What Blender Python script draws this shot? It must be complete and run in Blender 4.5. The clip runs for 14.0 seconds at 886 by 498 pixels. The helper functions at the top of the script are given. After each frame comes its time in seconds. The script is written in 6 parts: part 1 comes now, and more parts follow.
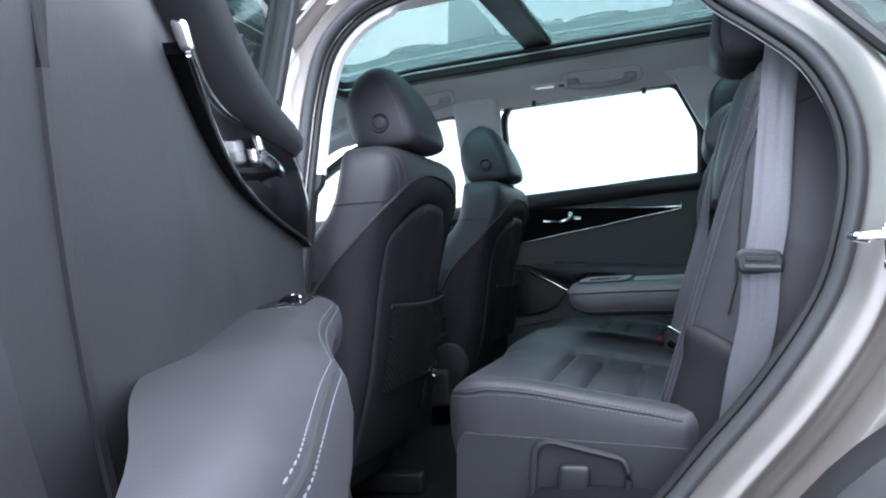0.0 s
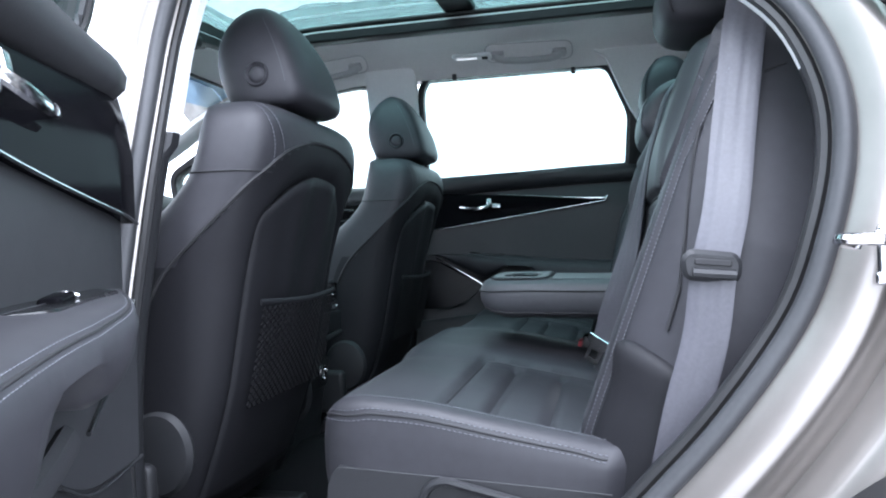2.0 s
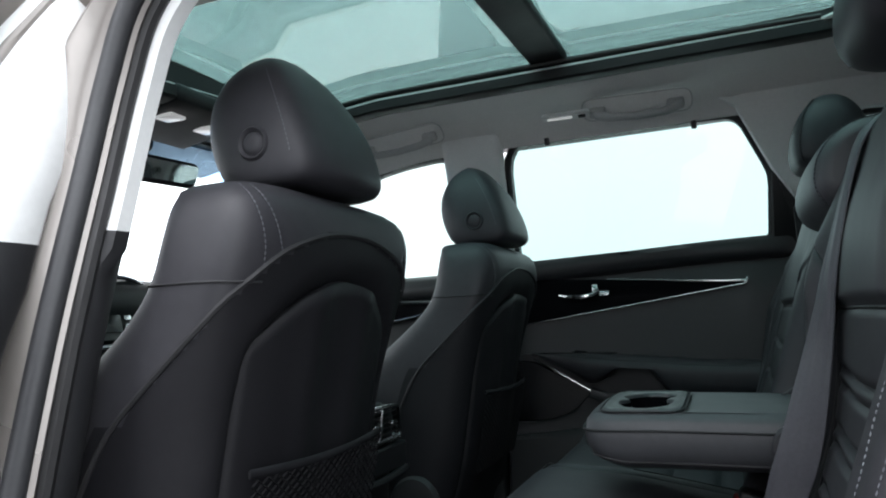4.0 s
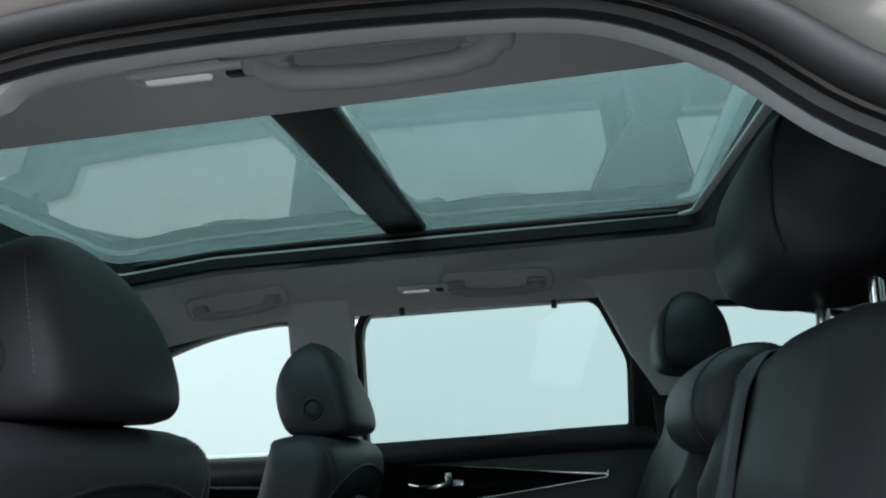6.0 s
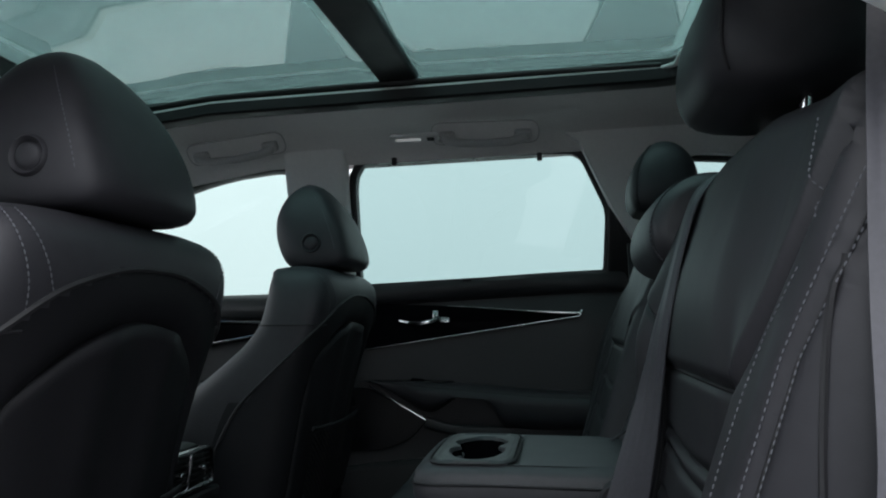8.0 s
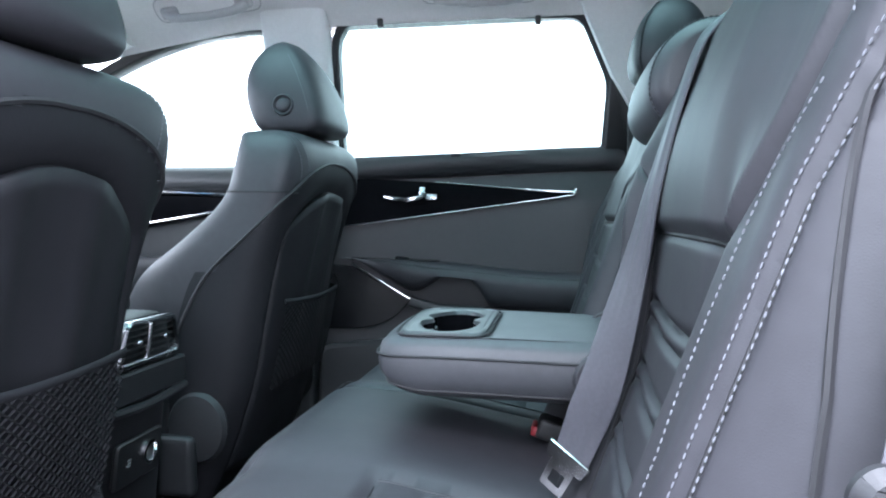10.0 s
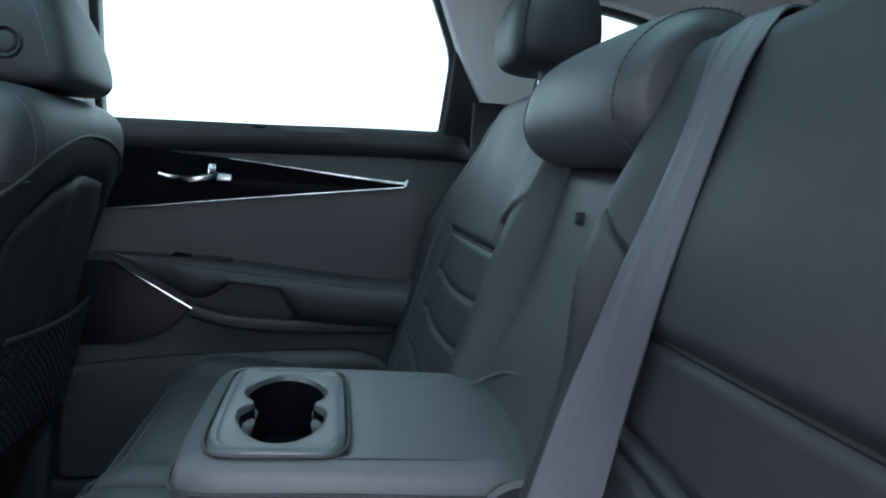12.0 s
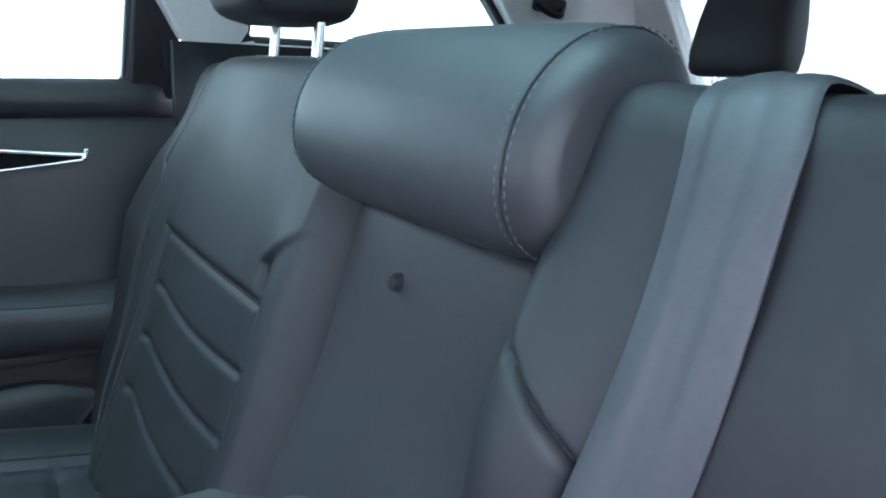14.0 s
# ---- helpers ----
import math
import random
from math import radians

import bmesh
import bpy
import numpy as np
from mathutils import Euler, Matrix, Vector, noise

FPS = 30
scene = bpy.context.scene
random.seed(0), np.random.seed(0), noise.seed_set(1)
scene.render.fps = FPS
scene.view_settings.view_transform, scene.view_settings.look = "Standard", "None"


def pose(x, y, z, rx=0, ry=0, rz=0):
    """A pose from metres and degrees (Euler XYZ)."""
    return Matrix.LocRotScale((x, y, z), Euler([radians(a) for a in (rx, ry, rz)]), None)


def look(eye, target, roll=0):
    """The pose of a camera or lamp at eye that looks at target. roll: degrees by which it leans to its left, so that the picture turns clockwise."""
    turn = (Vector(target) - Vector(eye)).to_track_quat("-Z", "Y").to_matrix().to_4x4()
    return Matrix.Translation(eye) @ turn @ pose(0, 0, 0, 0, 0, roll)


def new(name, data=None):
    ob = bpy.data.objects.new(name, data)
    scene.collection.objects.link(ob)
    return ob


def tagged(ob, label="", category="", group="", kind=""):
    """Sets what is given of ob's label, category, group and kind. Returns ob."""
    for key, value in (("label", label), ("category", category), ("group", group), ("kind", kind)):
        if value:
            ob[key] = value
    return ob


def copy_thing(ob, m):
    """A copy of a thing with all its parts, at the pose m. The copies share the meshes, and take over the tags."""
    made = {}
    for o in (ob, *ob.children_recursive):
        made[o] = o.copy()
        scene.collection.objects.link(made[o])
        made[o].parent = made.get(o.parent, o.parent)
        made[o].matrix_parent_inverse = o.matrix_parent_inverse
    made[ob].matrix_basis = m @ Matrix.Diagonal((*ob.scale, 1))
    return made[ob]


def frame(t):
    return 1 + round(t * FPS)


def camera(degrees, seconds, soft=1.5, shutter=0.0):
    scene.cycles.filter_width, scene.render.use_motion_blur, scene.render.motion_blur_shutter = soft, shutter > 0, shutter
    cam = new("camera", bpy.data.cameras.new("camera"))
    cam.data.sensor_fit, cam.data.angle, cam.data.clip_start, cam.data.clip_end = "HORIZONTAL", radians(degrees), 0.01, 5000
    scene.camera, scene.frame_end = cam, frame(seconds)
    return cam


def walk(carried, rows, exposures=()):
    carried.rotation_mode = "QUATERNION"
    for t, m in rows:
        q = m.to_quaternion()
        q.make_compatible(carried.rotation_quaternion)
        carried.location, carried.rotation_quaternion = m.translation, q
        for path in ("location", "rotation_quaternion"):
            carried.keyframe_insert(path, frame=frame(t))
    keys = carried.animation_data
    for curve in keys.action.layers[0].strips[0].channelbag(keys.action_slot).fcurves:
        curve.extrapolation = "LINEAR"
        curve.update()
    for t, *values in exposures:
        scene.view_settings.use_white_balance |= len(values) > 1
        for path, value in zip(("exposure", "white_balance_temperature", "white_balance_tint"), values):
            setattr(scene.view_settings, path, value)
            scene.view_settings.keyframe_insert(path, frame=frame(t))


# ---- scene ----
cam = camera(64.0, 14.0, 2.0)
PATH = [
    (0, (0.52, -1.813, 0.992), (-0.137, 0.076, 1.036), -4.2),
    (0.5, (0.537, -1.688, 0.995), (-0.046, 0.225, 1.005), -2.6),
    (1, (0.532, -1.612, 0.997), (-0.06, 0.298, 1.018), -2.5),
    (1.5, (0.509, -1.587, 0.999), (0.035, 0.357, 0.989), -0.6),
    (2, (0.496, -1.565, 0.996), (0.047, 0.383, 0.988), -1.9),
    (2.2, (0.501, -1.536, 0.993), (0.022, 0.405, 0.961), -2.2),
    (4.3, (0.428, -1.131, 1.098), (-0.312, 0.706, 1.377), -3.1),
    (4.5, (0.415, -1.102, 1.123), (-0.314, 0.73, 1.454), -3.4),
    (5, (0.399, -1.041, 1.165), (-0.251, 0.791, 1.637), -2.3),
    (5.5, (0.415, -1.027, 1.187), (-0.045, 0.843, 1.728), -2.3),
    (6, (0.433, -1.024, 1.194), (0.115, 0.871, 1.749), -2.6),
    (6.5, (0.448, -1.031, 1.186), (0.198, 0.88, 1.717), -2.5),
    (7, (0.446, -1.048, 1.166), (0.179, 0.883, 1.615), -2.3),
    (7.5, (0.453, -1.07, 1.14), (0.145, 0.88, 1.464), -1.3),
    (8, (0.449, -1.099, 1.116), (0.129, 0.865, 1.324), -1.4),
    (8.2, (0.451, -1.109, 1.109), (0.126, 0.855, 1.300), -1.4),
    (10.3, (0.473, -0.963, 1.076), (0.158, 1.009, 0.967), 0.5),
    (10.5, (0.473, -0.938, 1.08), (0.226, 1.044, 0.979), 1.0),
    (11, (0.423, -0.856, 1.1), (0.389, 1.143, 1.028), -0.9),
    (11.5, (0.362, -0.767, 1.139), (0.592, 1.219, 1.074), -0.6),
    (12, (0.356, -0.68, 1.16), (0.669, 1.283, 0.948), 3.7),
    (12.2, (0.363, -0.641, 1.166), (0.630, 1.321, 0.886), 4.8),
    (12.5, (0.373, -0.593, 1.172), (0.537, 1.36, 0.776), 2.9),
    (12.8, (0.372, -0.555, 1.196), (0.609, 1.388, 0.785), 1.8),
    (13, (0.37, -0.533, 1.212), (0.774, 1.38, 0.79), 2.1),
    (13.5, (0.349, -0.474, 1.237), (1.142, 1.319, 0.844), 2.8),
    (14, (0.354, -0.406, 1.278), (1.447, 1.196, 0.787), 2.5),
]
# seconds, stops, kelvin, tint
EXPOSURE = [(0, 0.65, 6000, 14), (0.5, 0.7, 6000, 14), (1.5, 1.05, 6000, 14), (2.2, 1.05, 6000, 14), (4.3, -0.15, 6700, 11), (5.0, -0.53, 6700, 11), (6.5, -0.73, 6600, 11), (7.2, -0.78, 6600, 11),
            (8.2, -0.72, 6600, 11), (10.3, 2.15, 6000, 16), (11.2, 1.55, 6000, 15), (12.0, 1.07, 6050, 15), (12.2, 1.33, 6050, 15), (12.6, 1.67, 6050, 15), (13.1, 1.93, 6000, 15), (14, 1.90, 5950, 15)]
walk(cam, [(t, look(eye, target, roll)) for t, eye, target, roll in PATH], EXPOSURE)

# ---- world and light ----
world = bpy.data.worlds.new("overcast")
scene.world = world
world.use_nodes = True
wn, wl = world.node_tree.nodes, world.node_tree.links
wn.clear()
w_out = wn.new("ShaderNodeOutputWorld")
w_bg = wn.new("ShaderNodeBackground")
w_geo = wn.new("ShaderNodeTexCoord")
w_sep = wn.new("ShaderNodeSeparateXYZ")
w_ramp = wn.new("ShaderNodeValToRGB")
w_noise = wn.new("ShaderNodeTexNoise")
w_mix = wn.new("ShaderNodeMixRGB")
w_noise.inputs["Scale"].default_value = 1.6
w_noise.inputs["Detail"].default_value = 3
w_ramp.color_ramp.elements[0].position = 0.0
w_ramp.color_ramp.elements[0].color = (0.84, 0.91, 0.98, 1)
w_ramp.color_ramp.elements[1].position = 0.9
w_ramp.color_ramp.elements[1].color = (1.22, 1.29, 1.38, 1)
w_mix.blend_type = "MULTIPLY"
w_mix.inputs["Fac"].default_value = 0.18
wl.new(w_geo.outputs["Generated"], w_sep.inputs[0])
wl.new(w_sep.outputs["Z"], w_ramp.inputs[0])
wl.new(w_geo.outputs["Generated"], w_noise.inputs["Vector"])
wl.new(w_ramp.outputs[0], w_mix.inputs[1])
wl.new(w_noise.outputs["Fac"], w_mix.inputs[2])
# thin cloud, brighter on the sun's side
w_side = wn.new("ShaderNodeMapRange")
w_side.inputs["From Min"].default_value, w_side.inputs["From Max"].default_value = -1, 1
w_side.inputs["To Min"].default_value, w_side.inputs["To Max"].default_value = 1.02, 1.0
wl.new(w_sep.outputs["Y"], w_side.inputs["Value"])
w_gain = wn.new("ShaderNodeVectorMath")
w_gain.operation = "SCALE"
wl.new(w_mix.outputs[0], w_gain.inputs[0])
wl.new(w_side.outputs[0], w_gain.inputs["Scale"])
wl.new(w_gain.outputs[0], w_bg.inputs["Color"])
w_bg.inputs["Strength"].default_value = 3.6
wl.new(w_bg.outputs[0], w_out.inputs[0])
sun = new("sun", bpy.data.lights.new("sun", "SUN"))
sun.data.energy, sun.data.angle, sun.data.color = 4.2, radians(60), (0.91, 0.93, 1.0)
sun.matrix_world = look((0.0, -3.0, 9.6), (0.3, 0, 1))


# ---- materials ----
def material(name, color, rough=0.5, metal=0.0, vary=0.12, scale=6.0, grain=0.0, grain_scale=400.0, bump=0.25,
             coat=0.0, sheen=0.0, spec=0.5, kind="noise"):
    m = bpy.data.materials.new(name)
    m.use_nodes = True
    n, l = m.node_tree.nodes, m.node_tree.links
    b = n["Principled BSDF"]
    b.inputs["Roughness"].default_value = rough
    b.inputs["Metallic"].default_value = metal
    b.inputs["Coat Weight"].default_value = coat
    b.inputs["Coat Roughness"].default_value = 0.04
    b.inputs["Sheen Weight"].default_value = sheen
    b.inputs["Specular IOR Level"].default_value = spec
    tc = n.new("ShaderNodeTexCoord")
    big = n.new("ShaderNodeTexNoise")
    big.inputs["Scale"].default_value, big.inputs["Detail"].default_value = scale, 5
    fine = n.new("ShaderNodeTexNoise")
    fine.inputs["Scale"].default_value, fine.inputs["Detail"].default_value = scale * 14, 3
    l.new(tc.outputs["Object"], big.inputs["Vector"])
    l.new(tc.outputs["Object"], fine.inputs["Vector"])
    add = n.new("ShaderNodeMath")
    add.operation = "ADD"
    l.new(big.outputs["Fac"], add.inputs[0])
    l.new(fine.outputs["Fac"], add.inputs[1])
    ramp = n.new("ShaderNodeMapRange")
    ramp.inputs["From Min"].default_value, ramp.inputs["From Max"].default_value = 0.6, 1.4
    ramp.inputs["To Min"].default_value, ramp.inputs["To Max"].default_value = 1 - vary, 1 + vary
    l.new(add.outputs[0], ramp.inputs["Value"])
    mul = n.new("ShaderNodeVectorMath")
    mul.operation = "SCALE"
    mul.inputs[0].default_value = color
    l.new(ramp.outputs[0], mul.inputs["Scale"])
    l.new(mul.outputs[0], b.inputs["Base Color"])
    rr = n.new("ShaderNodeMapRange")
    rr.inputs["From Min"].default_value, rr.inputs["From Max"].default_value = 0.3, 0.7
    rr.inputs["To Min"].default_value, rr.inputs["To Max"].default_value = max(0.02, rough - 0.06), min(1, rough + 0.06)
    l.new(big.outputs["Fac"], rr.inputs["Value"])
    l.new(rr.outputs[0], b.inputs["Roughness"])
    if grain > 0:
        if kind == "voronoi":
            g = n.new("ShaderNodeTexVoronoi")
            g.feature = "DISTANCE_TO_EDGE"
            out = g.outputs["Distance"]
        elif kind == "weave":
            g = n.new("ShaderNodeTexWave")
            g.inputs["Distortion"].default_value = 0.4
            out = g.outputs["Fac"]
        else:
            g = n.new("ShaderNodeTexNoise")
            g.inputs["Detail"].default_value = 4
            out = g.outputs["Fac"]
        g.inputs["Scale"].default_value = grain_scale
        l.new(tc.outputs["Object"], g.inputs["Vector"])
        bp = n.new("ShaderNodeBump")
        bp.inputs["Strength"].default_value, bp.inputs["Distance"].default_value = bump, grain
        l.new(out, bp.inputs["Height"])
        l.new(bp.outputs[0], b.inputs["Normal"])
    return m


def glass_material(name, tint, gloss=0.95, sharp=3.4):
    """A thin tinted pane: light passes straight, the surface mirrors by Fresnel."""
    m = bpy.data.materials.new(name)
    m.use_nodes = True
    n, l = m.node_tree.nodes, m.node_tree.links
    n.clear()
    out = n.new("ShaderNodeOutputMaterial")
    clear = n.new("ShaderNodeBsdfTransparent")
    clear.inputs["Color"].default_value = (*tint, 1)
    shine = n.new("ShaderNodeBsdfGlossy")
    shine.inputs["Roughness"].default_value = 0.02
    edge = n.new("ShaderNodeLayerWeight")
    edge.inputs["Blend"].default_value = 0.5
    power = n.new("ShaderNodeMath")
    power.operation = "POWER"
    power.inputs[1].default_value = sharp
    l.new(edge.outputs["Facing"], power.inputs[0])
    gain = n.new("ShaderNodeMath")
    gain.operation = "MULTIPLY_ADD"
    gain.inputs[1].default_value, gain.inputs[2].default_value = gloss, 0.04
    l.new(power.outputs[0], gain.inputs[0])
    mix = n.new("ShaderNodeMixShader")
    l.new(gain.outputs[0], mix.inputs[0])
    l.new(clear.outputs[0], mix.inputs[1])
    l.new(shine.outputs[0], mix.inputs[2])
    l.new(mix.outputs[0], out.inputs[0])
    return m


LEATHER = material("leather", (0.0245, 0.0242, 0.0285), 0.54, spec=0.36, vary=0.16, scale=5, grain=0.00026, grain_scale=620, bump=0.26, kind="voronoi")
LEATHER_SMOOTH = material("leather_insert", (0.042, 0.0435, 0.049), 0.53, vary=0.12, scale=7, grain=0.00020, grain_scale=700, bump=0.2, kind="voronoi")
VINYL = material("vinyl", (0.032, 0.0315, 0.0365), 0.5, vary=0.10, scale=8, grain=0.0005, grain_scale=350, bump=0.3)
BACK_SKIN = material("back_skin", (0.0105, 0.0105, 0.0125), 0.6, spec=0.18, vary=0.12, scale=7, grain=0.0004, grain_scale=450, bump=0.3)
BACK_PANEL = material("back_panel", (0.009, 0.009, 0.011), 0.6, spec=0.25, vary=0.12, scale=9, grain=0.0004, grain_scale=500, bump=0.3)
PLASTIC = material("dark_plastic", (0.017, 0.0175, 0.0195), 0.5, spec=0.35, vary=0.1, scale=10, grain=0.0004, grain_scale=600, bump=0.3)
DOOR_SOFT = material("door_soft_trim", (0.022, 0.0224, 0.0252), 0.52, vary=0.1, scale=7, grain=0.0004, grain_scale=500, bump=0.3)
BLACK = material("black_plastic", (0.012, 0.012, 0.013), 0.45, vary=0.15, scale=12, grain=0.0003, grain_scale=500)
PIANO = material("gloss_black", (0.004, 0.004, 0.005), 0.12, vary=0.1, scale=12, spec=0.012)
GLOSS = material("gloss_panel", (0.006, 0.006, 0.007), 0.22, vary=0.1, scale=12, spec=0.5)
CHROME = material("chrome", (0.72, 0.72, 0.73), 0.12, metal=1.0, vary=0.05, scale=20)
SATIN = material("satin_chrome", (0.62, 0.62, 0.64), 0.24, metal=1.0, vary=0.05, scale=20)
HEADLINER = material("headliner_cloth", (0.70, 0.70, 0.69), 0.9, vary=0.06, scale=9, grain=0.0006, grain_scale=700, bump=0.4, sheen=0.2)
PILLAR = material("pillar_trim", (0.72, 0.73, 0.725), 0.7, vary=0.05, scale=9, grain=0.0004, grain_scale=600, bump=0.3)
HANDLE = material("handle_plastic", (0.43, 0.435, 0.435), 0.6, vary=0.06, scale=9, grain=0.0004, grain_scale=600, bump=0.3)
CARPET = material("carpet", (0.009, 0.009, 0.010), 0.95, spec=0.1, vary=0.3, scale=30, grain=0.003, grain_scale=500, bump=0.8)
RUBBER = material("rubber_seal", (0.030, 0.031, 0.034), 0.5, vary=0.15, scale=14)
PAINT = material("beige_silver_paint", (0.245, 0.225, 0.21), 0.30, metal=0.7, vary=0.05, scale=3, coat=0.5)
WEBBING = material("belt_webbing", (0.060, 0.059, 0.070), 0.5, vary=0.16, scale=16, grain=0.0003, grain_scale=900, bump=0.3, sheen=0.0)
NET = material("net_cord", (0.007, 0.007, 0.008), 0.85, spec=0.15, vary=0.2, scale=30)
RED = material("red_plastic", (0.26, 0.015, 0.02), 0.4, vary=0.1, scale=20)
THREAD = material("pale_thread", (0.105, 0.108, 0.124), 0.75, vary=0.12, scale=80)
STITCH = material("grey_thread", (0.085, 0.087, 0.10), 0.6, vary=0.12, scale=80)
SEAM = material("seam_shadow_gap", (0.010, 0.010, 0.012), 0.7, vary=0.1, scale=40)
SCREEN = material("screen_glass", (0.02, 0.022, 0.024), 0.12, vary=0.05, scale=8, coat=0.3)
TRAY = material("tray_plastic", (0.038, 0.040, 0.044), 0.42, vary=0.08, scale=12, grain=0.0002, grain_scale=700, bump=0.2)
GRIP = material("grip_rubber", (0.055, 0.057, 0.062), 0.7, vary=0.1, scale=20)
LAMP = material("lamp_lens", (0.85, 0.85, 0.83), 0.10, vary=0.04, scale=20, coat=1.0)
TYRE = material("tyre_rubber", (0.02, 0.02, 0.021), 0.8, vary=0.2, scale=20)
CONCRETE = material("pale_concrete", (0.30, 0.30, 0.298), 0.85, vary=0.25, scale=1.5, grain=0.002, grain_scale=60, bump=0.4)
BACKDROP_WHITE = material("backdrop_white", (0.82, 0.82, 0.81), 0.9, vary=0.06, scale=2, grain=0.002, grain_scale=80, bump=0.3)
MIRROR = material("mirror_silver", (0.85, 0.87, 0.88), 0.02, metal=1.0, vary=0.01, scale=5)
ROOF_GLASS = glass_material("roof_glass", (0.37, 0.485, 0.47), 0.95, 2.1)
SIDE_GLASS = glass_material("side_glass", (0.54, 0.625, 0.612))
FRONT_GLASS = glass_material("front_side_glass", (0.66, 0.725, 0.705))
REAR_GLASS = glass_material("tailgate_glass", (0.36, 0.385, 0.38))
CLEAR_GLASS = glass_material("windscreen_glass", (0.97, 0.985, 0.985))
SHADE_BAND = glass_material("windscreen_shade_band", (0.48, 0.74, 1.0))

# the courtesy lamps are lit while a door is open
glow = LAMP.node_tree.nodes["Principled BSDF"]
glow.inputs["Emission Color"].default_value = (0.96, 0.98, 1.0, 1)
glow.inputs["Emission Strength"].default_value = 0.3


# ---- mesh helpers ----
def mesh_part(name, verts, faces, mat, parent=None, label="", smooth=True):
    me = bpy.data.meshes.new(name)
    me.from_pydata([tuple(float(c) for c in v) for v in verts], [], faces)
    me.update()
    bm = bmesh.new()
    bm.from_mesh(me)
    bmesh.ops.recalc_face_normals(bm, faces=bm.faces)
    bm.to_mesh(me)
    bm.free()
    me.materials.append(mat)
    if smooth:
        me.polygons.foreach_set("use_smooth", [True] * len(me.polygons))
        me.set_sharp_from_angle(angle=radians(40))
    ob = new(name, me)
    if parent is not None:
        ob.parent = parent
    if label:
        ob["label"] = label
    return ob


def thing(name, label, category, group="", kind="", place=None):
    ob = new(name)
    ob.empty_display_size = 0.05
    if place is not None:
        ob.matrix_basis = place
    return tagged(ob, label, category, group, kind)


def spline(points, n, closed=False):
    """n points along a Catmull-Rom curve through the given ones, evenly spread by length."""
    p = np.array(points, float)
    m = len(p)
    segs = m if closed else m - 1
    fine = []
    for i in range(segs):
        if closed:
            a, b, c, d = p[(i - 1) % m], p[i], p[(i + 1) % m], p[(i + 2) % m]
        else:
            b, c = p[i], p[i + 1]
            a = p[i - 1] if i > 0 else 2 * b - c
            d = p[i + 2] if i + 2 < m else 2 * c - b
        for u in np.linspace(0, 1, 24, endpoint=False):
            fine.append(0.5 * (2 * b + (c - a) * u + (2 * a - 5 * b + 4 * c - d) * u * u + (3 * b - a - 3 * c + d) * u ** 3))
    fine.append(p[0] if closed else p[-1])
    fine = np.array(fine)
    s = np.r_[0, np.cumsum(np.linalg.norm(np.diff(fine, axis=0), axis=1))]
    at = np.linspace(0, s[-1], n + 1)[:-1] if closed else np.linspace(0, s[-1], n)
    return np.stack([np.interp(at, s, fine[:, k]) for k in range(p.shape[1])], 1)


def curve_at(keys, z):
    """Smooth value at z through (z, value) keys."""
    zs, vs = [k[0] for k in keys], [k[1] for k in keys]
    if z <= zs[0]:
        return vs[0]
    for i in range(len(zs) - 1):
        if z <= zs[i + 1]:
            u = (z - zs[i]) / (zs[i + 1] - zs[i])
            def slope(j):
                if j <= 0 or j >= len(zs) - 1:
                    return 0.0 if len(zs) < 2 else (vs[min(j + 1, len(zs) - 1)] - vs[max(j - 1, 0)]) / (zs[min(j + 1, len(zs) - 1)] - zs[max(j - 1, 0)])
                return (vs[j + 1] - vs[j - 1]) / (zs[j + 1] - zs[j - 1])
            h = zs[i + 1] - zs[i]
            return ((2 * u ** 3 - 3 * u * u + 1) * vs[i] + (u ** 3 - 2 * u * u + u) * h * slope(i)
                    + (-2 * u ** 3 + 3 * u * u) * vs[i + 1] + (u ** 3 - u * u) * h * slope(i + 1))
    return vs[-1]


def smooth01(a, b, x):
    u = min(1.0, max(0.0, (x - a) / (b - a)))
    return u * u * (3 - 2 * u)


def loft(rings, caps=True):
    """Verts and faces through closed rings of equal length."""
    n = len(rings[0])
    verts = [v for r in rings for v in r]
    faces = []
    for k in range(len(rings) - 1):
        for i in range(n):
            j = (i + 1) % n
            faces.append((k * n + i, k * n + j, (k + 1) * n + j, (k + 1) * n + i))
    if caps:
        faces.append(tuple(range(n)))
        faces.append(tuple((len(rings) - 1) * n + i for i in range(n)))
    return verts, faces


def strip(rows, closed=False):
    """Verts and faces through open rows of equal length."""
    n = len(rows[0])
    verts = [v for r in rows for v in r]
    faces = []
    m = len(rows)
    for k in range(m if closed else m - 1):
        kk = (k + 1) % m
        for i in range(n - 1):
            faces.append((k * n + i, k * n + i + 1, kk * n + i + 1, kk * n + i))
    return verts, faces


def tube(points, radius, seg=8, closed=False, flat=1.0, n=0, up=(0, 0, 1)):
    """A round (or flattened) rod along points."""
    p = spline(points, n, closed) if n else np.array(points, float)
    m = len(p)
    rings = []
    for i in range(m):
        t = p[(i + 1) % m] - p[i - 1] if closed else p[min(i + 1, m - 1)] - p[max(i - 1, 0)]
        t = t / (np.linalg.norm(t) + 1e-9)
        a = np.cross(t, up)
        if np.linalg.norm(a) < 1e-3:
            a = np.cross(t, (0.0, 1.0, 0.0))
        a = a / np.linalg.norm(a)
        b = np.cross(a, t)
        r = radius[i] if isinstance(radius, (list, tuple, np.ndarray)) else radius
        rings.append([p[i] + r * (math.cos(q) * a + flat * math.sin(q) * b) for q in np.linspace(0, 2 * math.pi, seg, endpoint=False)])
    if closed:
        rings.append(rings[0])
        return loft(rings, caps=False)
    return loft(rings)


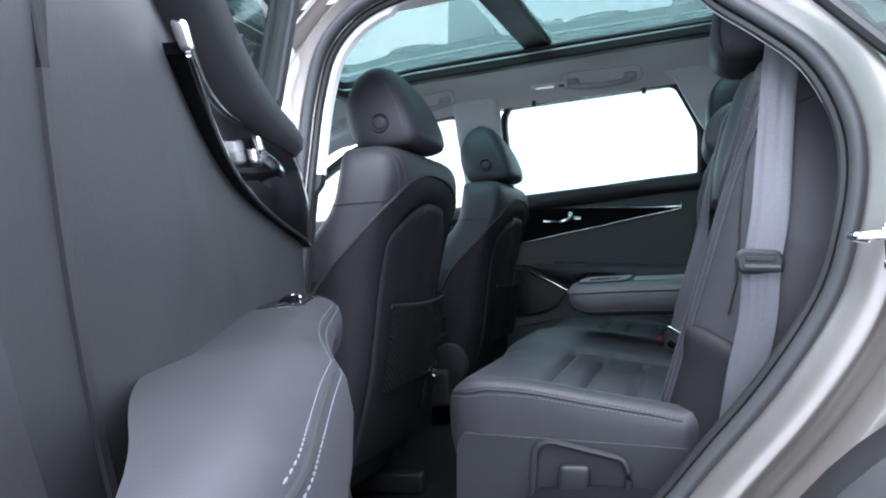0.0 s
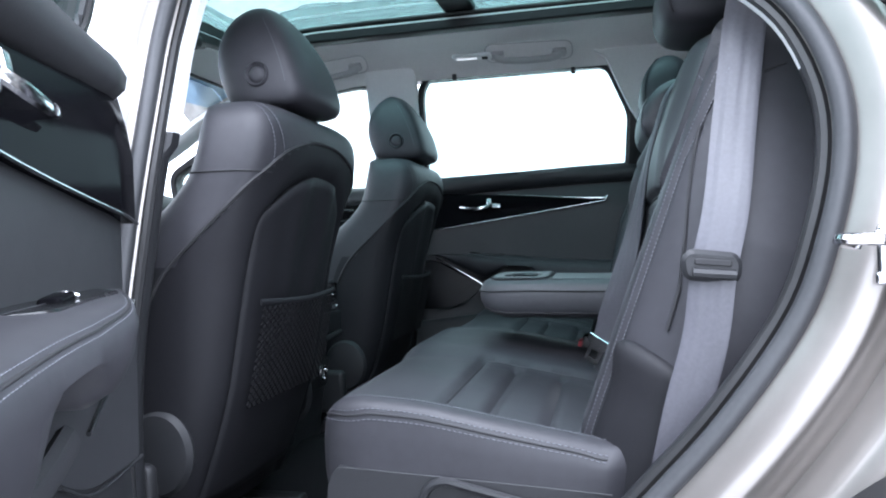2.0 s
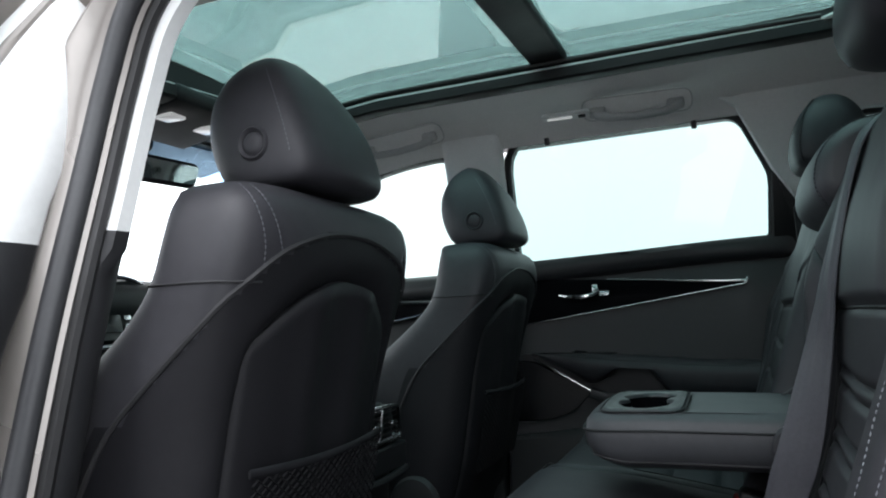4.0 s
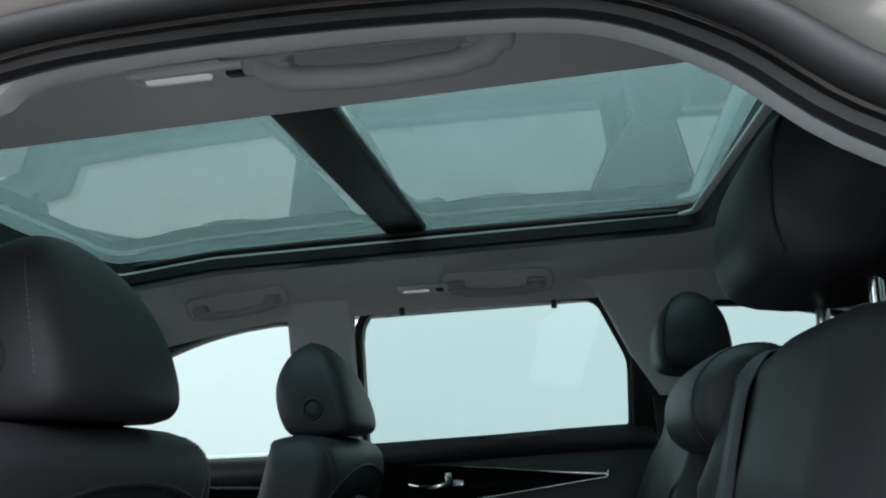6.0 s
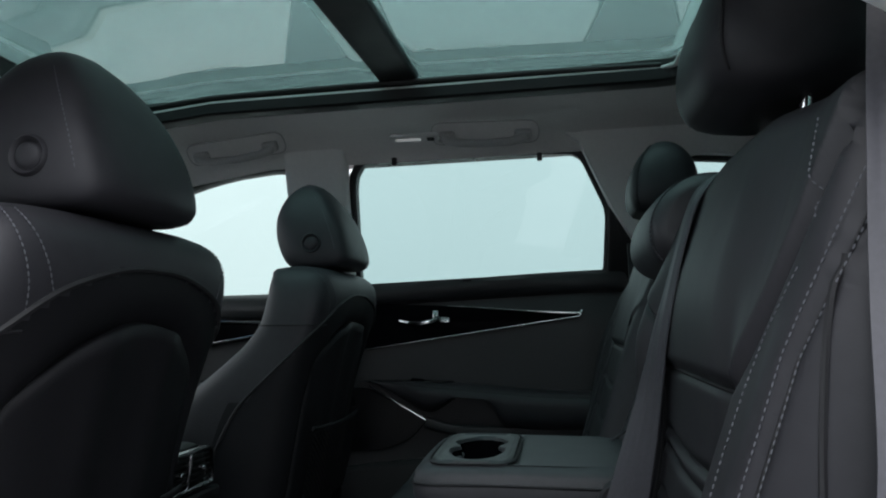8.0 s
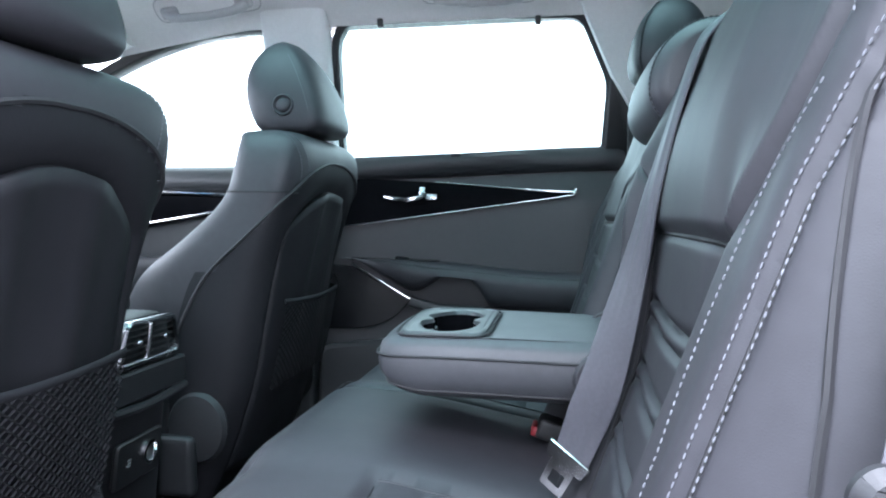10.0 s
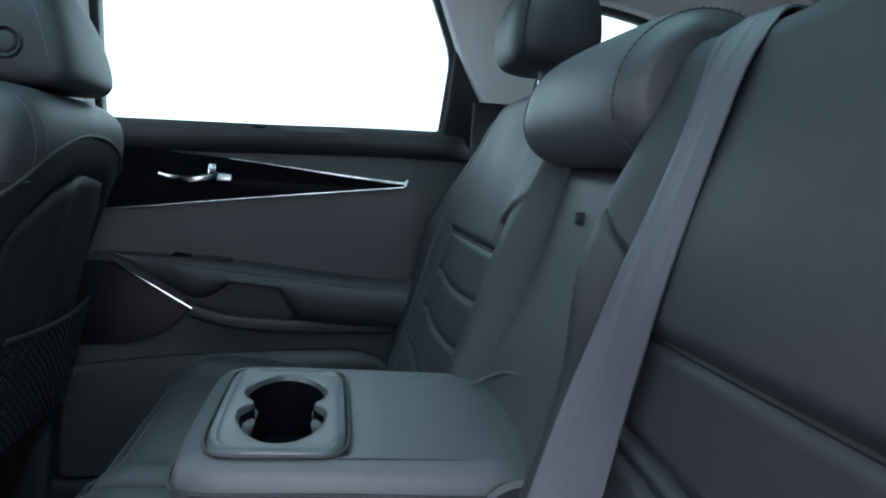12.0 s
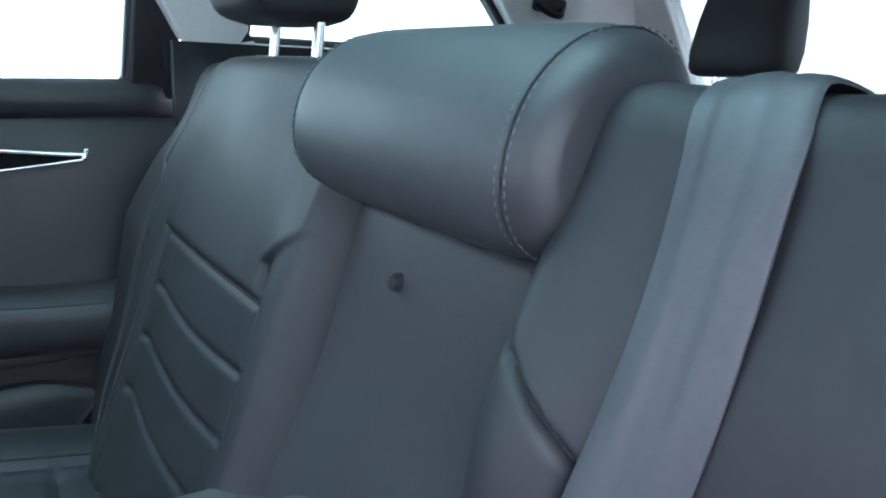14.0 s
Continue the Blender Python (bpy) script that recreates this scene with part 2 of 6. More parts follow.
def merge(*pieces):
    verts, faces = [], []
    for v, f in pieces:
        o = len(verts)
        verts += list(v)
        faces += [tuple(i + o for i in q) for q in f]
    return verts, faces


def rbox(size, r, n=(8, 8, 8), at=(0, 0, 0), fn=None):
    """A box with rounded edges, its faces gridded, then bent by fn(x, y, z)."""
    h = np.array(size, float) / 2
    r = min(r, *(h * 0.999))
    key, verts, faces = {}, [], []

    def axis_steps(a, k):
        inner = h[a] - r
        edge = [-h[a], -h[a] + r * 0.3, -h[a] + r * 0.65]
        mid = list(np.linspace(-inner, inner, k + 1))
        return edge + mid + [-e for e in reversed(edge)]
    steps = [axis_steps(a, n[a]) for a in range(3)]

    def vert(i, j, k):
        if (i, j, k) not in key:
            p = np.array([steps[0][i], steps[1][j], steps[2][k]])
            c = np.clip(p, -(h - r), h - r)
            d = p - c
            m = np.linalg.norm(d)
            q = c + d / m * r if m > 1e-9 else p
            key[(i, j, k)] = len(verts)
            q = q + np.array(at)
            verts.append(tuple(fn(*q)) if fn else tuple(q))
        return key[(i, j, k)]
    N = [len(s) for s in steps]
    for a in range(3):
        b, c = (a + 1) % 3, (a + 2) % 3
        for end in (0, N[a] - 1):
            for i in range(N[b] - 1):
                for j in range(N[c] - 1):
                    quad = []
                    for di, dj in ((0, 0), (1, 0), (1, 1), (0, 1)):
                        idx = [0, 0, 0]
                        idx[a], idx[b], idx[c] = end, i + di, j + dj
                        quad.append(vert(*idx))
                    faces.append(tuple(quad))
    return verts, faces


def rounded(points, radii, n=5):
    """A closed outline with its corners rounded (2D)."""
    p = [np.array(q, float) for q in points]
    out = []
    for i, q in enumerate(p):
        r = radii[i] if isinstance(radii, (list, tuple)) else radii
        a, b = p[i - 1] - q, p[(i + 1) % len(p)] - q
        la, lb = np.linalg.norm(a), np.linalg.norm(b)
        d = min(r, la * 0.49, lb * 0.49)
        s, e = q + a / la * d, q + b / lb * d
        for u in np.linspace(0, 1, n):
            out.append((1 - u) ** 2 * s + 2 * u * (1 - u) * q + u * u * e)
    return np.array(out)


def dense(outline, step=0.02):
    """A closed 2D outline with points added so that none lie further apart than step."""
    out = []
    for i in range(len(outline)):
        a, b = np.array(outline[i], float), np.array(outline[(i + 1) % len(outline)], float)
        k = max(1, int(np.linalg.norm(b - a) / step))
        out += [a + (b - a) * j / k for j in range(k)]
    return np.array(out)


def super_ring(cx, cy, hx, hy, power, n=96):
    """A closed rounded rectangle, its points at even turns."""
    out = []
    for q in np.linspace(0, 2 * math.pi, n, endpoint=False):
        c, d = math.cos(q), math.sin(q)
        k = (abs(c) ** power + abs(d) ** power) ** (-1 / power)
        out.append((cx + hx * k * c, cy + hy * k * d))
    return np.array(out)


def grown(outline, d):
    """A closed 2D outline moved outwards by d."""
    p = np.array(outline, float)
    area = sum(p[i][0] * p[(i + 1) % len(p)][1] - p[(i + 1) % len(p)][0] * p[i][1] for i in range(len(p)))
    out = []
    for i in range(len(p)):
        t = p[(i + 1) % len(p)] - p[i - 1]
        t = t / (np.linalg.norm(t) + 1e-9)
        nrm = np.array([t[1], -t[0]]) * (1 if area > 0 else -1)
        out.append(p[i] + nrm * d)
    return np.array(out)


def slab(outline, to3d, thick, bevel=0.004):
    """A plate with bevelled rims: to3d(u, v, w) puts outline and depth into space."""
    inner = grown(outline, -bevel)
    rings = [[to3d(*q, 0) for q in inner], [to3d(*q, bevel) for q in outline],
             [to3d(*q, thick - bevel) for q in outline], [to3d(*q, thick) for q in inner]]
    return loft(rings)


def ring_slab(outer, inner, to3d, thick, bevel=0.003):
    rings = [[to3d(*q, 0) for q in grown(inner, bevel)], [to3d(*q, 0) for q in grown(outer, -bevel)],
             [to3d(*q, bevel) for q in outer], [to3d(*q, thick) for q in outer],
             [to3d(*q, thick) for q in inner], [to3d(*q, bevel) for q in inner]]
    rings.append(rings[0])
    return loft(rings, caps=False)


def ribbon(points, normals, width, thick, n=40, fold=0.0, gather=0.0):
    """A woven band along points, lying square to its normals, ribbed lengthwise and gently folded."""
    p, nn = spline(points, n), spline(normals, n)
    rings = []
    for i in range(n):
        t = p[min(i + 1, n - 1)] - p[max(i - 1, 0)]
        t = t / np.linalg.norm(t)
        a = np.cross(nn[i], t)
        a = a / np.linalg.norm(a)
        b = np.cross(t, a)
        bend = lambda u: fold * (math.sin(2.6 * u + 0.05 * i) + 0.5 * math.sin(6.0 * u + 0.11 * i + 1)) * math.sin(math.pi * min(1.0, 1.3 * i / n))
        sec = []
        wide = width * (1 - gather * smooth01(0.84 * n, n - 1, i))
        for u in np.linspace(-1, 1, 25):
            sec.append(p[i] + a * u * wide / 2 + b * (bend(u) + thick * (0.5 - 0.25 * abs(u) ** 6 + 0.07 * math.cos(u * 14))))
        for u in np.linspace(1, -1, 9):
            sec.append(p[i] + a * u * wide / 2 + b * (bend(u) - thick * (0.5 - 0.25 * abs(u) ** 6)))
        rings.append(sec)
    return loft(rings)


def stitches(path, size=(0.0045, 0.0014), gap=0.0075):
    """A row of thread stitches along a path of 3D points."""
    p = np.array(path, float)
    s = np.r_[0, np.cumsum(np.linalg.norm(np.diff(p, axis=0), axis=1))]
    verts, faces = [], []
    for k in range(int(s[-1] / gap)):
        a, b = [np.array([np.interp(x, s, p[:, c]) for c in range(3)]) for x in (k * gap, k * gap + size[0])]
        v, f = tube([a, (a + b) / 2, b], [size[1] * 0.55, size[1], size[1] * 0.55], seg=5)
        o = len(verts)
        verts += list(v)
        faces += [tuple(i + o for i in q) for q in f]
    return verts, faces


# ---- ground and surroundings ----
def ground():
    n, rows = 40, []
    rad = [0.0, 1.5, 3, 5, 8, 14, 30, 80, 300, 1500]
    for r in rad:
        rows.append([(0.3 + r * math.cos(q), r * math.sin(q), 0.0 + 0.004 * math.sin(7 * q) * min(r, 3)) for q in np.linspace(0, 2 * math.pi, n, endpoint=False)])
    tagged(mesh_part("ground", *loft(rows, caps=False), CONCRETE), "pale grey concrete yard under the parked car", "ground", kind="structure")

    # added white backdrop, keeps the view through the far windows bright
    wall = mesh_part("backdrop", *rbox((60, 0.2, 1.32), 0.03, (30, 1, 2), (0.0, 9.0, 0.66)), BACKDROP_WHITE)
    tagged(wall, "added plain white backdrop beyond the far windows", "wall", kind="structure")


ground()


# ---- the car's shell: floor, pillars, roof ----
def wall_y(z, x=-1.0):
    """How far the inner side of a door stands from the middle of the car; the rear door's panel is hollow in plan."""
    hollow = 0.028 * math.sin(math.pi * min(1.0, max(0.0, (x + 0.13) / 0.63))) * smooth01(1.25, 1.17, z)
    return hollow + 0.758 + 0.02 * smooth01(1.10, 1.22, z) - 0.235 * max(0.0, z - 1.22) - 0.03 * smooth01(0.8, 0.5, z)


def sided(side, lift=0.0):
    """Side wall coordinates: along the car, height, outwards."""
    return lambda u, v, w: (u, side * (wall_y(v, u) + w), v + lift)


def floor_pan():
    def fn(x, y, z):
        z += 0.10 * math.exp(-(y / 0.13) ** 4) * smooth01(0.30, 0.05, x)
        z += 0.18 * smooth01(0.10, 0.28, x)
        return x, y, z + 0.004 * math.sin(40 * x + 9 * y) * math.sin(33 * y)
    ob = mesh_part("floor", *rbox((3.1, 1.66, 0.06), 0.02, (90, 50, 1), (0.30, 0, 0.42), fn), CARPET)
    tagged(ob, "black carpeted car floor with a raised tunnel", "floor", kind="structure")


floor_pan()


def sills():
    for side in (1, -1):
        ob = mesh_part("door_sill", *rbox((2.6, 0.10, 0.16), 0.03, (20, 3, 4), (-0.20, side * 0.765, 0.455)), PLASTIC)
        tagged(ob, "dark plastic door sill cover", "door sill", kind="structure")


sills()

LIP_X0, LIP_X1, LIP_Y0, LIP_Y1 = -0.56, 0.715, -0.352, 0.388


def lip_z(y):
    return 1.586 + 0.030 * y / 0.37


def roof_drop(x):
    return 0.20 * max(0.0, -0.32 - x) + 0.10 * max(0.0, -0.32 - x) ** 2 + 0.055 * max(0.0, x - 0.75) ** 1.5 * 2


def headliner():
    """The cloth roof lining round the glass roof, as one shell with a rolled lip."""
    rings = []
    # how far each ring lies from the lip (0) to the outer edge (1), and its height above the lip
    for u, dz in ((-0.02, 0.012), (0.0, 0.010), (0.03, 0.0), (0.09, -0.003), (0.35, -0.012), (0.6, -0.024), (0.80, -0.044), (0.93, -0.07), (1.0, -0.095), (1.004, -0.101)):
        ring = []
        sides_in, sides_out = [], []
        for box, out in (((LIP_X0, LIP_X1, LIP_Y0, LIP_Y1), sides_in), ((-0.755, 1.62, -0.648, 0.70), sides_out)):
            x0, x1, y0, y1 = box
            corners = [(x0, y0), (x1, y0), (x1, y1), (x0, y1)]
            r = 0.022 if out is sides_in else 0.05
            for c in range(4):
                a, b = np.array(corners[c]), np.array(corners[(c + 1) % 4])
                d = (b - a) / np.linalg.norm(b - a)
                for s in np.linspace(0, 1, 30):
                    out.append(a + d * r + (b - a - 2 * r * d) * s)
        for p, q in zip(sides_in, sides_out):
            x, y = p * (1 - u) + q * u
            fore = smooth01(LIP_X0, LIP_X0 - 0.15, x) * smooth01(0.66, 0.58, abs(y))
            z = lip_z(y) + dz * (1 - 0.7 * fore) - roof_drop(x) * (0.30 + 0.35 * min(1.0, abs(y) / 0.66) ** 2)
            if y < 0:
                z += 0.047 * u * smooth01(0.0, -0.35, y) + (0.02 if u > 1.001 else 0.0)
            ring.append((x, y, z))
        rings.append(ring)
    ob = mesh_part("ceiling", *loft(rings, caps=False), HEADLINER)
    mod = ob.modifiers.new("thick", "SOLIDIFY")
    mod.thickness, mod.offset = 0.008, 1
    tagged(ob, "light grey cloth headliner round a glass roof", "ceiling", kind="structure")


headliner()


def glass_roof():
    t = thing("glass_roof", "panoramic tinted glass roof with black frame and crossbar", "glass roof", kind="structure")

    def up(u, v, w):
        return (u, v, 1.640 + 0.022 * v / 0.37 * 0.5 - 0.035 * (u * u) * 0.5 - roof_drop(u) * 0.3 + w)
    for x0, x1 in ((-0.60, 0.090), (0.140, 0.76)):
        rows = []
        for x in np.linspace(x0, x1, 16):
            rows.append([up(x, y, 0.012) for y in np.linspace(-0.45, 0.47, 14)])
        v, f = strip(rows)
        pane = mesh_part("glass_panel", v, f, ROOF_GLASS, t, "green-tinted glass roof pane")
        m = pane.modifiers.new("thick", "SOLIDIFY")
        m.thickness = 0.004
    bar = rbox((0.086, 0.80, 0.026), 0.008, (4, 16, 2), (0.115, 0.01, 0), lambda x, y, z: up(x, y, z + 0.012))
    mesh_part("crossbar", *bar, BLACK, t, "black crossbar between the roof panes")
    outline = rounded([(LIP_X0, LIP_Y0), (LIP_X1, LIP_Y0), (LIP_X1, LIP_Y1), (LIP_X0, LIP_Y1)], 0.05, 6)
    frame_mesh = ring_slab(grown(outline, 0.05), grown(outline, 0.003), lambda u, v, w: (u, v, lip_z(v) - 0.3 * roof_drop(u) + 0.016 + w * (up(u, v, 0.010)[2] - lip_z(v) + 0.3 * roof_drop(u) - 0.016)), 1.0, 0.002)
    mesh_part("roof_frame", *frame_mesh, BLACK, t, "black glass roof frame")
    # black moulding on the edge of the lining, running out beside the open door
    edge_line = dense(outline, 0.02)
    rings = []
    for d, dz in ((-0.16, 0.014), (-0.13, -0.008), (0.0, -0.012), (0.10, -0.013), (0.5, -0.015), (0.9, -0.016), (1.0, -0.015), (1.02, 0.000)):
        ring = []
        for p, q in zip(edge_line, grown(edge_line, 0.040)):
            far = smooth01(LIP_Y0 + 0.01, LIP_Y0 + 0.12, p[1])
            x, y = p + (q - p) * (d * far)
            ring.append((x, y, lip_z(y) + dz * far + 0.014 * (1 - far) - roof_drop(x) * (0.30 + 0.35 * min(1.0, abs(y) / 0.66) ** 2)))
        rings.append(ring)
    mesh_part("moulding", *loft(rings, caps=False), BLACK, t, "black moulding round the glass")
    # runner rails along both long edges
    for y in (LIP_Y0 + 0.004, LIP_Y1 - 0.004):
        mesh_part("guide_rail", *tube([up(x, y, -0.004) for x in np.linspace(LIP_X0 + 0.05, LIP_X1 - 0.04, 20)], 0.006), BLACK, t)
    return t


glass_roof()


def roof_skin():
    """The painted roof sheet outside, seen only along the edges of the door opening."""
    for side, y0, y1 in ((-1, -0.665, -0.44), (1, 0.46, 0.74)):
        rows = []
        for x in np.linspace(-0.95, 1.70, 24):
            row = []
            for u in np.linspace(0, 1, 6):
                y = y0 + (y1 - y0) * u
                e = u if side < 0 else 1 - u
                row.append((x, y, (1.54 if side > 0 else 1.555) + 0.13 * math.sin(e * 1.4) - roof_drop(x) * 0.5))
            rows.append(row)
        ob = mesh_part("roof_skin", *strip(rows), PAINT)
        tagged(ob, "beige-silver painted roof edge of the car", "car roof", kind="structure")
        m = ob.modifiers.new("thick", "SOLIDIFY")
        m.thickness, m.offset = 0.01, 1
    for x0, x1 in ((-0.98, -0.58), (0.74, 1.70)):
        rows = [[(x, y, 1.672 - 0.05 * (y / 0.5) ** 2 - roof_drop(x) * 0.5) for y in np.linspace(-0.5, 0.5, 8)] for x in np.linspace(x0, x1, 8)]
        ob = mesh_part("roof_skin", *strip(rows), PAINT)
        tagged(ob, "beige-silver painted roof panel of the car", "car roof", kind="structure")


roof_skin()

REAR_WIN = rounded([(-0.092, 1.222), (0.567, 1.238), (0.578, 1.395), (0.512, 1.543), (-0.085, 1.562)], [0.02, 0.015, 0.03, 0.03, 0.08])
FRONT_WIN = rounded([(-1.05, 1.20), (-0.268, 1.208), (-0.243, 1.545), (-0.47, 1.530), (-0.70, 1.462), (-1.05, 1.28)], [0.03, 0.03, 0.07, 0.15, 0.15, 0.03])
QUARTER_WIN = rounded([(0.735, 1.305), (1.32, 1.305), (1.18, 1.44), (0.90, 1.505), (0.765, 1.515)], [0.03, 0.04, 0.05, 0.08, 0.03])


def pillars(side):
    """Inner pillar trims of one side: B between the doors, C and D behind."""
    dz = 0.0 if side > 0 else -0.05
    b = []
    for z in np.linspace(0.50, 1.60, 26):
        wide = 0.006 * math.sin(z * 5)
        x0, x1 = (-0.262 - wide, -0.098) if z > 1.2 else (-0.30, -0.10 - 0.05 * smooth01(1.2, 0.6, z))
        if side < 0:
            x1 -= 0.055
        zz = min(z, 1.60 + dz)
        y = wall_y(zz) - 0.03 - (0.09 * smooth01(1.0, 1.3, zz) if side < 0 else 0.0)
        ring = []
        for q in np.linspace(0, 2 * math.pi, 20, endpoint=False):
            c, d = math.cos(q), math.sin(q)
            e = 0.35
            px = (x0 + x1) / 2 + (x1 - x0) / 2 * math.copysign(abs(c) ** e, c)
            py = y + 0.03 + 0.03 * math.copysign(abs(d) ** e, d)
            ring.append((px, side * py, zz))
        b.append(ring)
    cut = [k for k, r in enumerate(b) if r[0][2] <= 1.18]
    t = thing("pillar_trim", "light grey upper and dark lower B-pillar trim", "pillar", kind="structure")
    mesh_part("upper_trim", *loft(b[cut[-1]:]), PILLAR, t, "light grey pillar trim")
    mesh_part("lower_trim", *loft(b[:cut[-1] + 1]), PLASTIC, t, "dark plastic pillar trim")


pillars(1)
pillars(-1)


def rear_quarter(side):
    """Inner trim behind the rear door with the quarter window."""
    s = sided(side)
    t = thing("quarter_trim", "light grey rear quarter trim with a small side window", "side trim", kind="structure")
    outer = (rounded([(0.640, 1.305), (0.76, 1.265), (1.70, 1.25), (1.68, 1.50), (1.2, 1.585), (0.50, 1.585), (0.512, 1.556), (0.580, 1.405)], 0.004) if side > 0
             else rounded([(0.800, 1.26), (1.62, 1.26), (1.62, 1.50), (1.2, 1.585), (0.78, 1.585)], 0.02))
    inner = QUARTER_WIN
    oo, ii = spline(outer, 80, True), spline(inner, 80, True)
    # match the start of both outlines by direction from the middle
    mid = ii.mean(0)
    ang = lambda p: [math.atan2(q[1] - mid[1], (q[0] - mid[0]) * 0.25) for q in p]
    ao, ai = ang(oo), ang(ii)
    oo = oo[np.argsort(ao)]
    ii = ii[np.argsort(ai)]
    mesh_part("upper_trim", *ring_slab(oo, ii, lambda u, v, w: s(u, v, w - 0.035), 0.04), PILLAR, t, "light grey quarter trim", smooth=False)
    mesh_part("window_rubber", *ring_slab(grown(ii, 0.002), grown(ii, -0.012), lambda u, v, w: s(u, v, w - 0.012), 0.02), RUBBER, t)
    mesh_part("quarter_glass", *slab(grown(ii, 0.004), lambda u, v, w: s(u, v, w + 0.004), 0.004, 0.001), SIDE_GLASS, t, "tinted quarter window pane", smooth=False)
    low = [[(x, side * (0.72 - 0.10 * smooth01(0.95, 1.2, x) * smooth01(1.0, 0.7, z)), z) for z in np.linspace(0.45, 1.302 if side > 0 else 1.27, 10)] for x in np.linspace(0.62 if side > 0 else 0.84, 1.70, 18)]
    ob = mesh_part("lower_trim", *strip(low), PLASTIC, t, "dark plastic load bay trim")
    m = ob.modifiers.new("thick", "SOLIDIFY")
    m.thickness = 0.02
    if side > 0:
        mesh_part("cargo_hook", *tube([s(1.30, 1.408, -0.038), s(1.315, 1.392, -0.060), s(1.345, 1.388, -0.062), s(1.365, 1.402, -0.038)], 0.006, n=16), BLACK, t, "black cargo hook")
        mesh_part("hook_plate", *slab(rounded([(1.29, 1.396), (1.375, 1.390), (1.375, 1.420), (1.29, 1.424)], 0.010), lambda u, v, w: s(u, v, w - 0.041), 0.006, 0.002), PLASTIC, t)
    return t


rear_quarter(1)
rear_quarter(-1)


def tailgate():
    t = thing("tailgate", "closed tailgate with a wide tinted rear window", "tailgate", kind="structure")
    tilt = lambda u, v, w: (1.72 - 0.55 * (v - 1.15) + w, u, v)
    win = rounded([(-0.58, 1.17), (0.58, 1.17), (0.62, 1.52), (-0.62, 1.52)], 0.05)
    out = rounded([(-0.76, 0.50), (0.76, 0.50), (0.70, 1.60), (-0.70, 1.60)], 0.05)
    mesh_part("inner_panel", *ring_slab(out, win, tilt, 0.05), PILLAR, t, "light grey tailgate trim")
    mesh_part("rear_glass", *slab(grown(win, 0.01), lambda u, v, w: tilt(u, v, w + 0.02), 0.004, 0.001), REAR_GLASS, t, smooth=False)
    mesh_part("wiper", *tube([tilt(0.0, 1.16, 0.05), tilt(0.12, 1.22, 0.055), tilt(0.30, 1.23, 0.055)], 0.006), BLACK, t)


tailgate()


def front_end():
    """Windscreen, front pillars and scuttle."""
    t = thing("windscreen", "clear windscreen with a blue shade band and grey pillars", "windscreen", kind="structure")
    def scr(u, v, w):
        return (-1.62 + 0.80 * v + w + 0.06 * (u / 0.7) ** 2, u, 1.08 + 0.415 * v)
    def glass_rows(v0, v1):
        rows = [[scr(u, v, 0) for u in np.linspace(-0.68 + 0.08 * v, 0.68 - 0.08 * v, 12)] for v in np.linspace(v0, v1, 6)]
        return strip(rows)
    mesh_part("glass", *glass_rows(-0.1, 0.98), CLEAR_GLASS, t)
    mesh_part("shade_band", *glass_rows(0.98, 1.10), SHADE_BAND, t, "blue tinted shade band")
    for side in (1, -1):
        pts = [(-1.70, side * 0.71, 1.06), (-1.30, side * 0.69, 1.22), (-1.0, side * 0.66, 1.36), (-0.80, side * 0.655, 1.475), (-0.62, side * 0.665, 1.535)]
        mesh_part("front_pillar", *tube(pts, 0.042, seg=12, n=24, flat=0.7), PILLAR, t, "light grey windscreen pillar trim")
    rows = [[(-2.6 + 1.0 * u, y, 0.98 + 0.10 * math.sin(u * 1.5) - 0.06 * y * y) for y in np.linspace(-0.8, 0.8, 14)] for u in np.linspace(0, 1, 12)]
    ob = mesh_part("bonnet", *strip(rows), PAINT)
    tagged(ob, "beige-silver bonnet ahead of the windscreen", "bonnet", kind="structure")
    wall = mesh_part("firewall", *rbox((0.05, 1.5, 0.62), 0.02, (1, 8, 4), (-1.55, 0, 0.72)), PLASTIC)
    tagged(wall, "dark bulkhead under the dashboard", "bulkhead", kind="structure")


front_end()

# the line of the open rear door's seal, from the foot of the B-pillar over the roof and down the wheel arch
SEAL = [(-0.135, -0.745, 0.56), (-0.145, -0.735, 0.80), (-0.135, -0.70, 1.03), (-0.122, -0.655, 1.24), (-0.108, -0.642, 1.33),
        (-0.078, -0.640, 1.405), (-0.018, -0.640, 1.455), (0.07, -0.640, 1.478), (0.20, -0.642, 1.480), (0.34, -0.644, 1.472), (0.46, -0.648, 1.455),
        (0.535, -0.655, 1.412), (0.585, -0.672, 1.352), (0.64, -0.715, 1.288), (0.685, -0.755, 1.225), (0.712, -0.775, 1.15), (0.716, -0.782, 1.08),
        (0.700, -0.784, 1.00), (0.670, -0.782, 0.917), (0.60, -0.780, 0.813), (0.52, -0.778, 0.72), (0.42, -0.778, 0.61), (0.30, -0.775, 0.53), (0.10, -0.77, 0.51), (-0.10, -0.76, 0.51)]


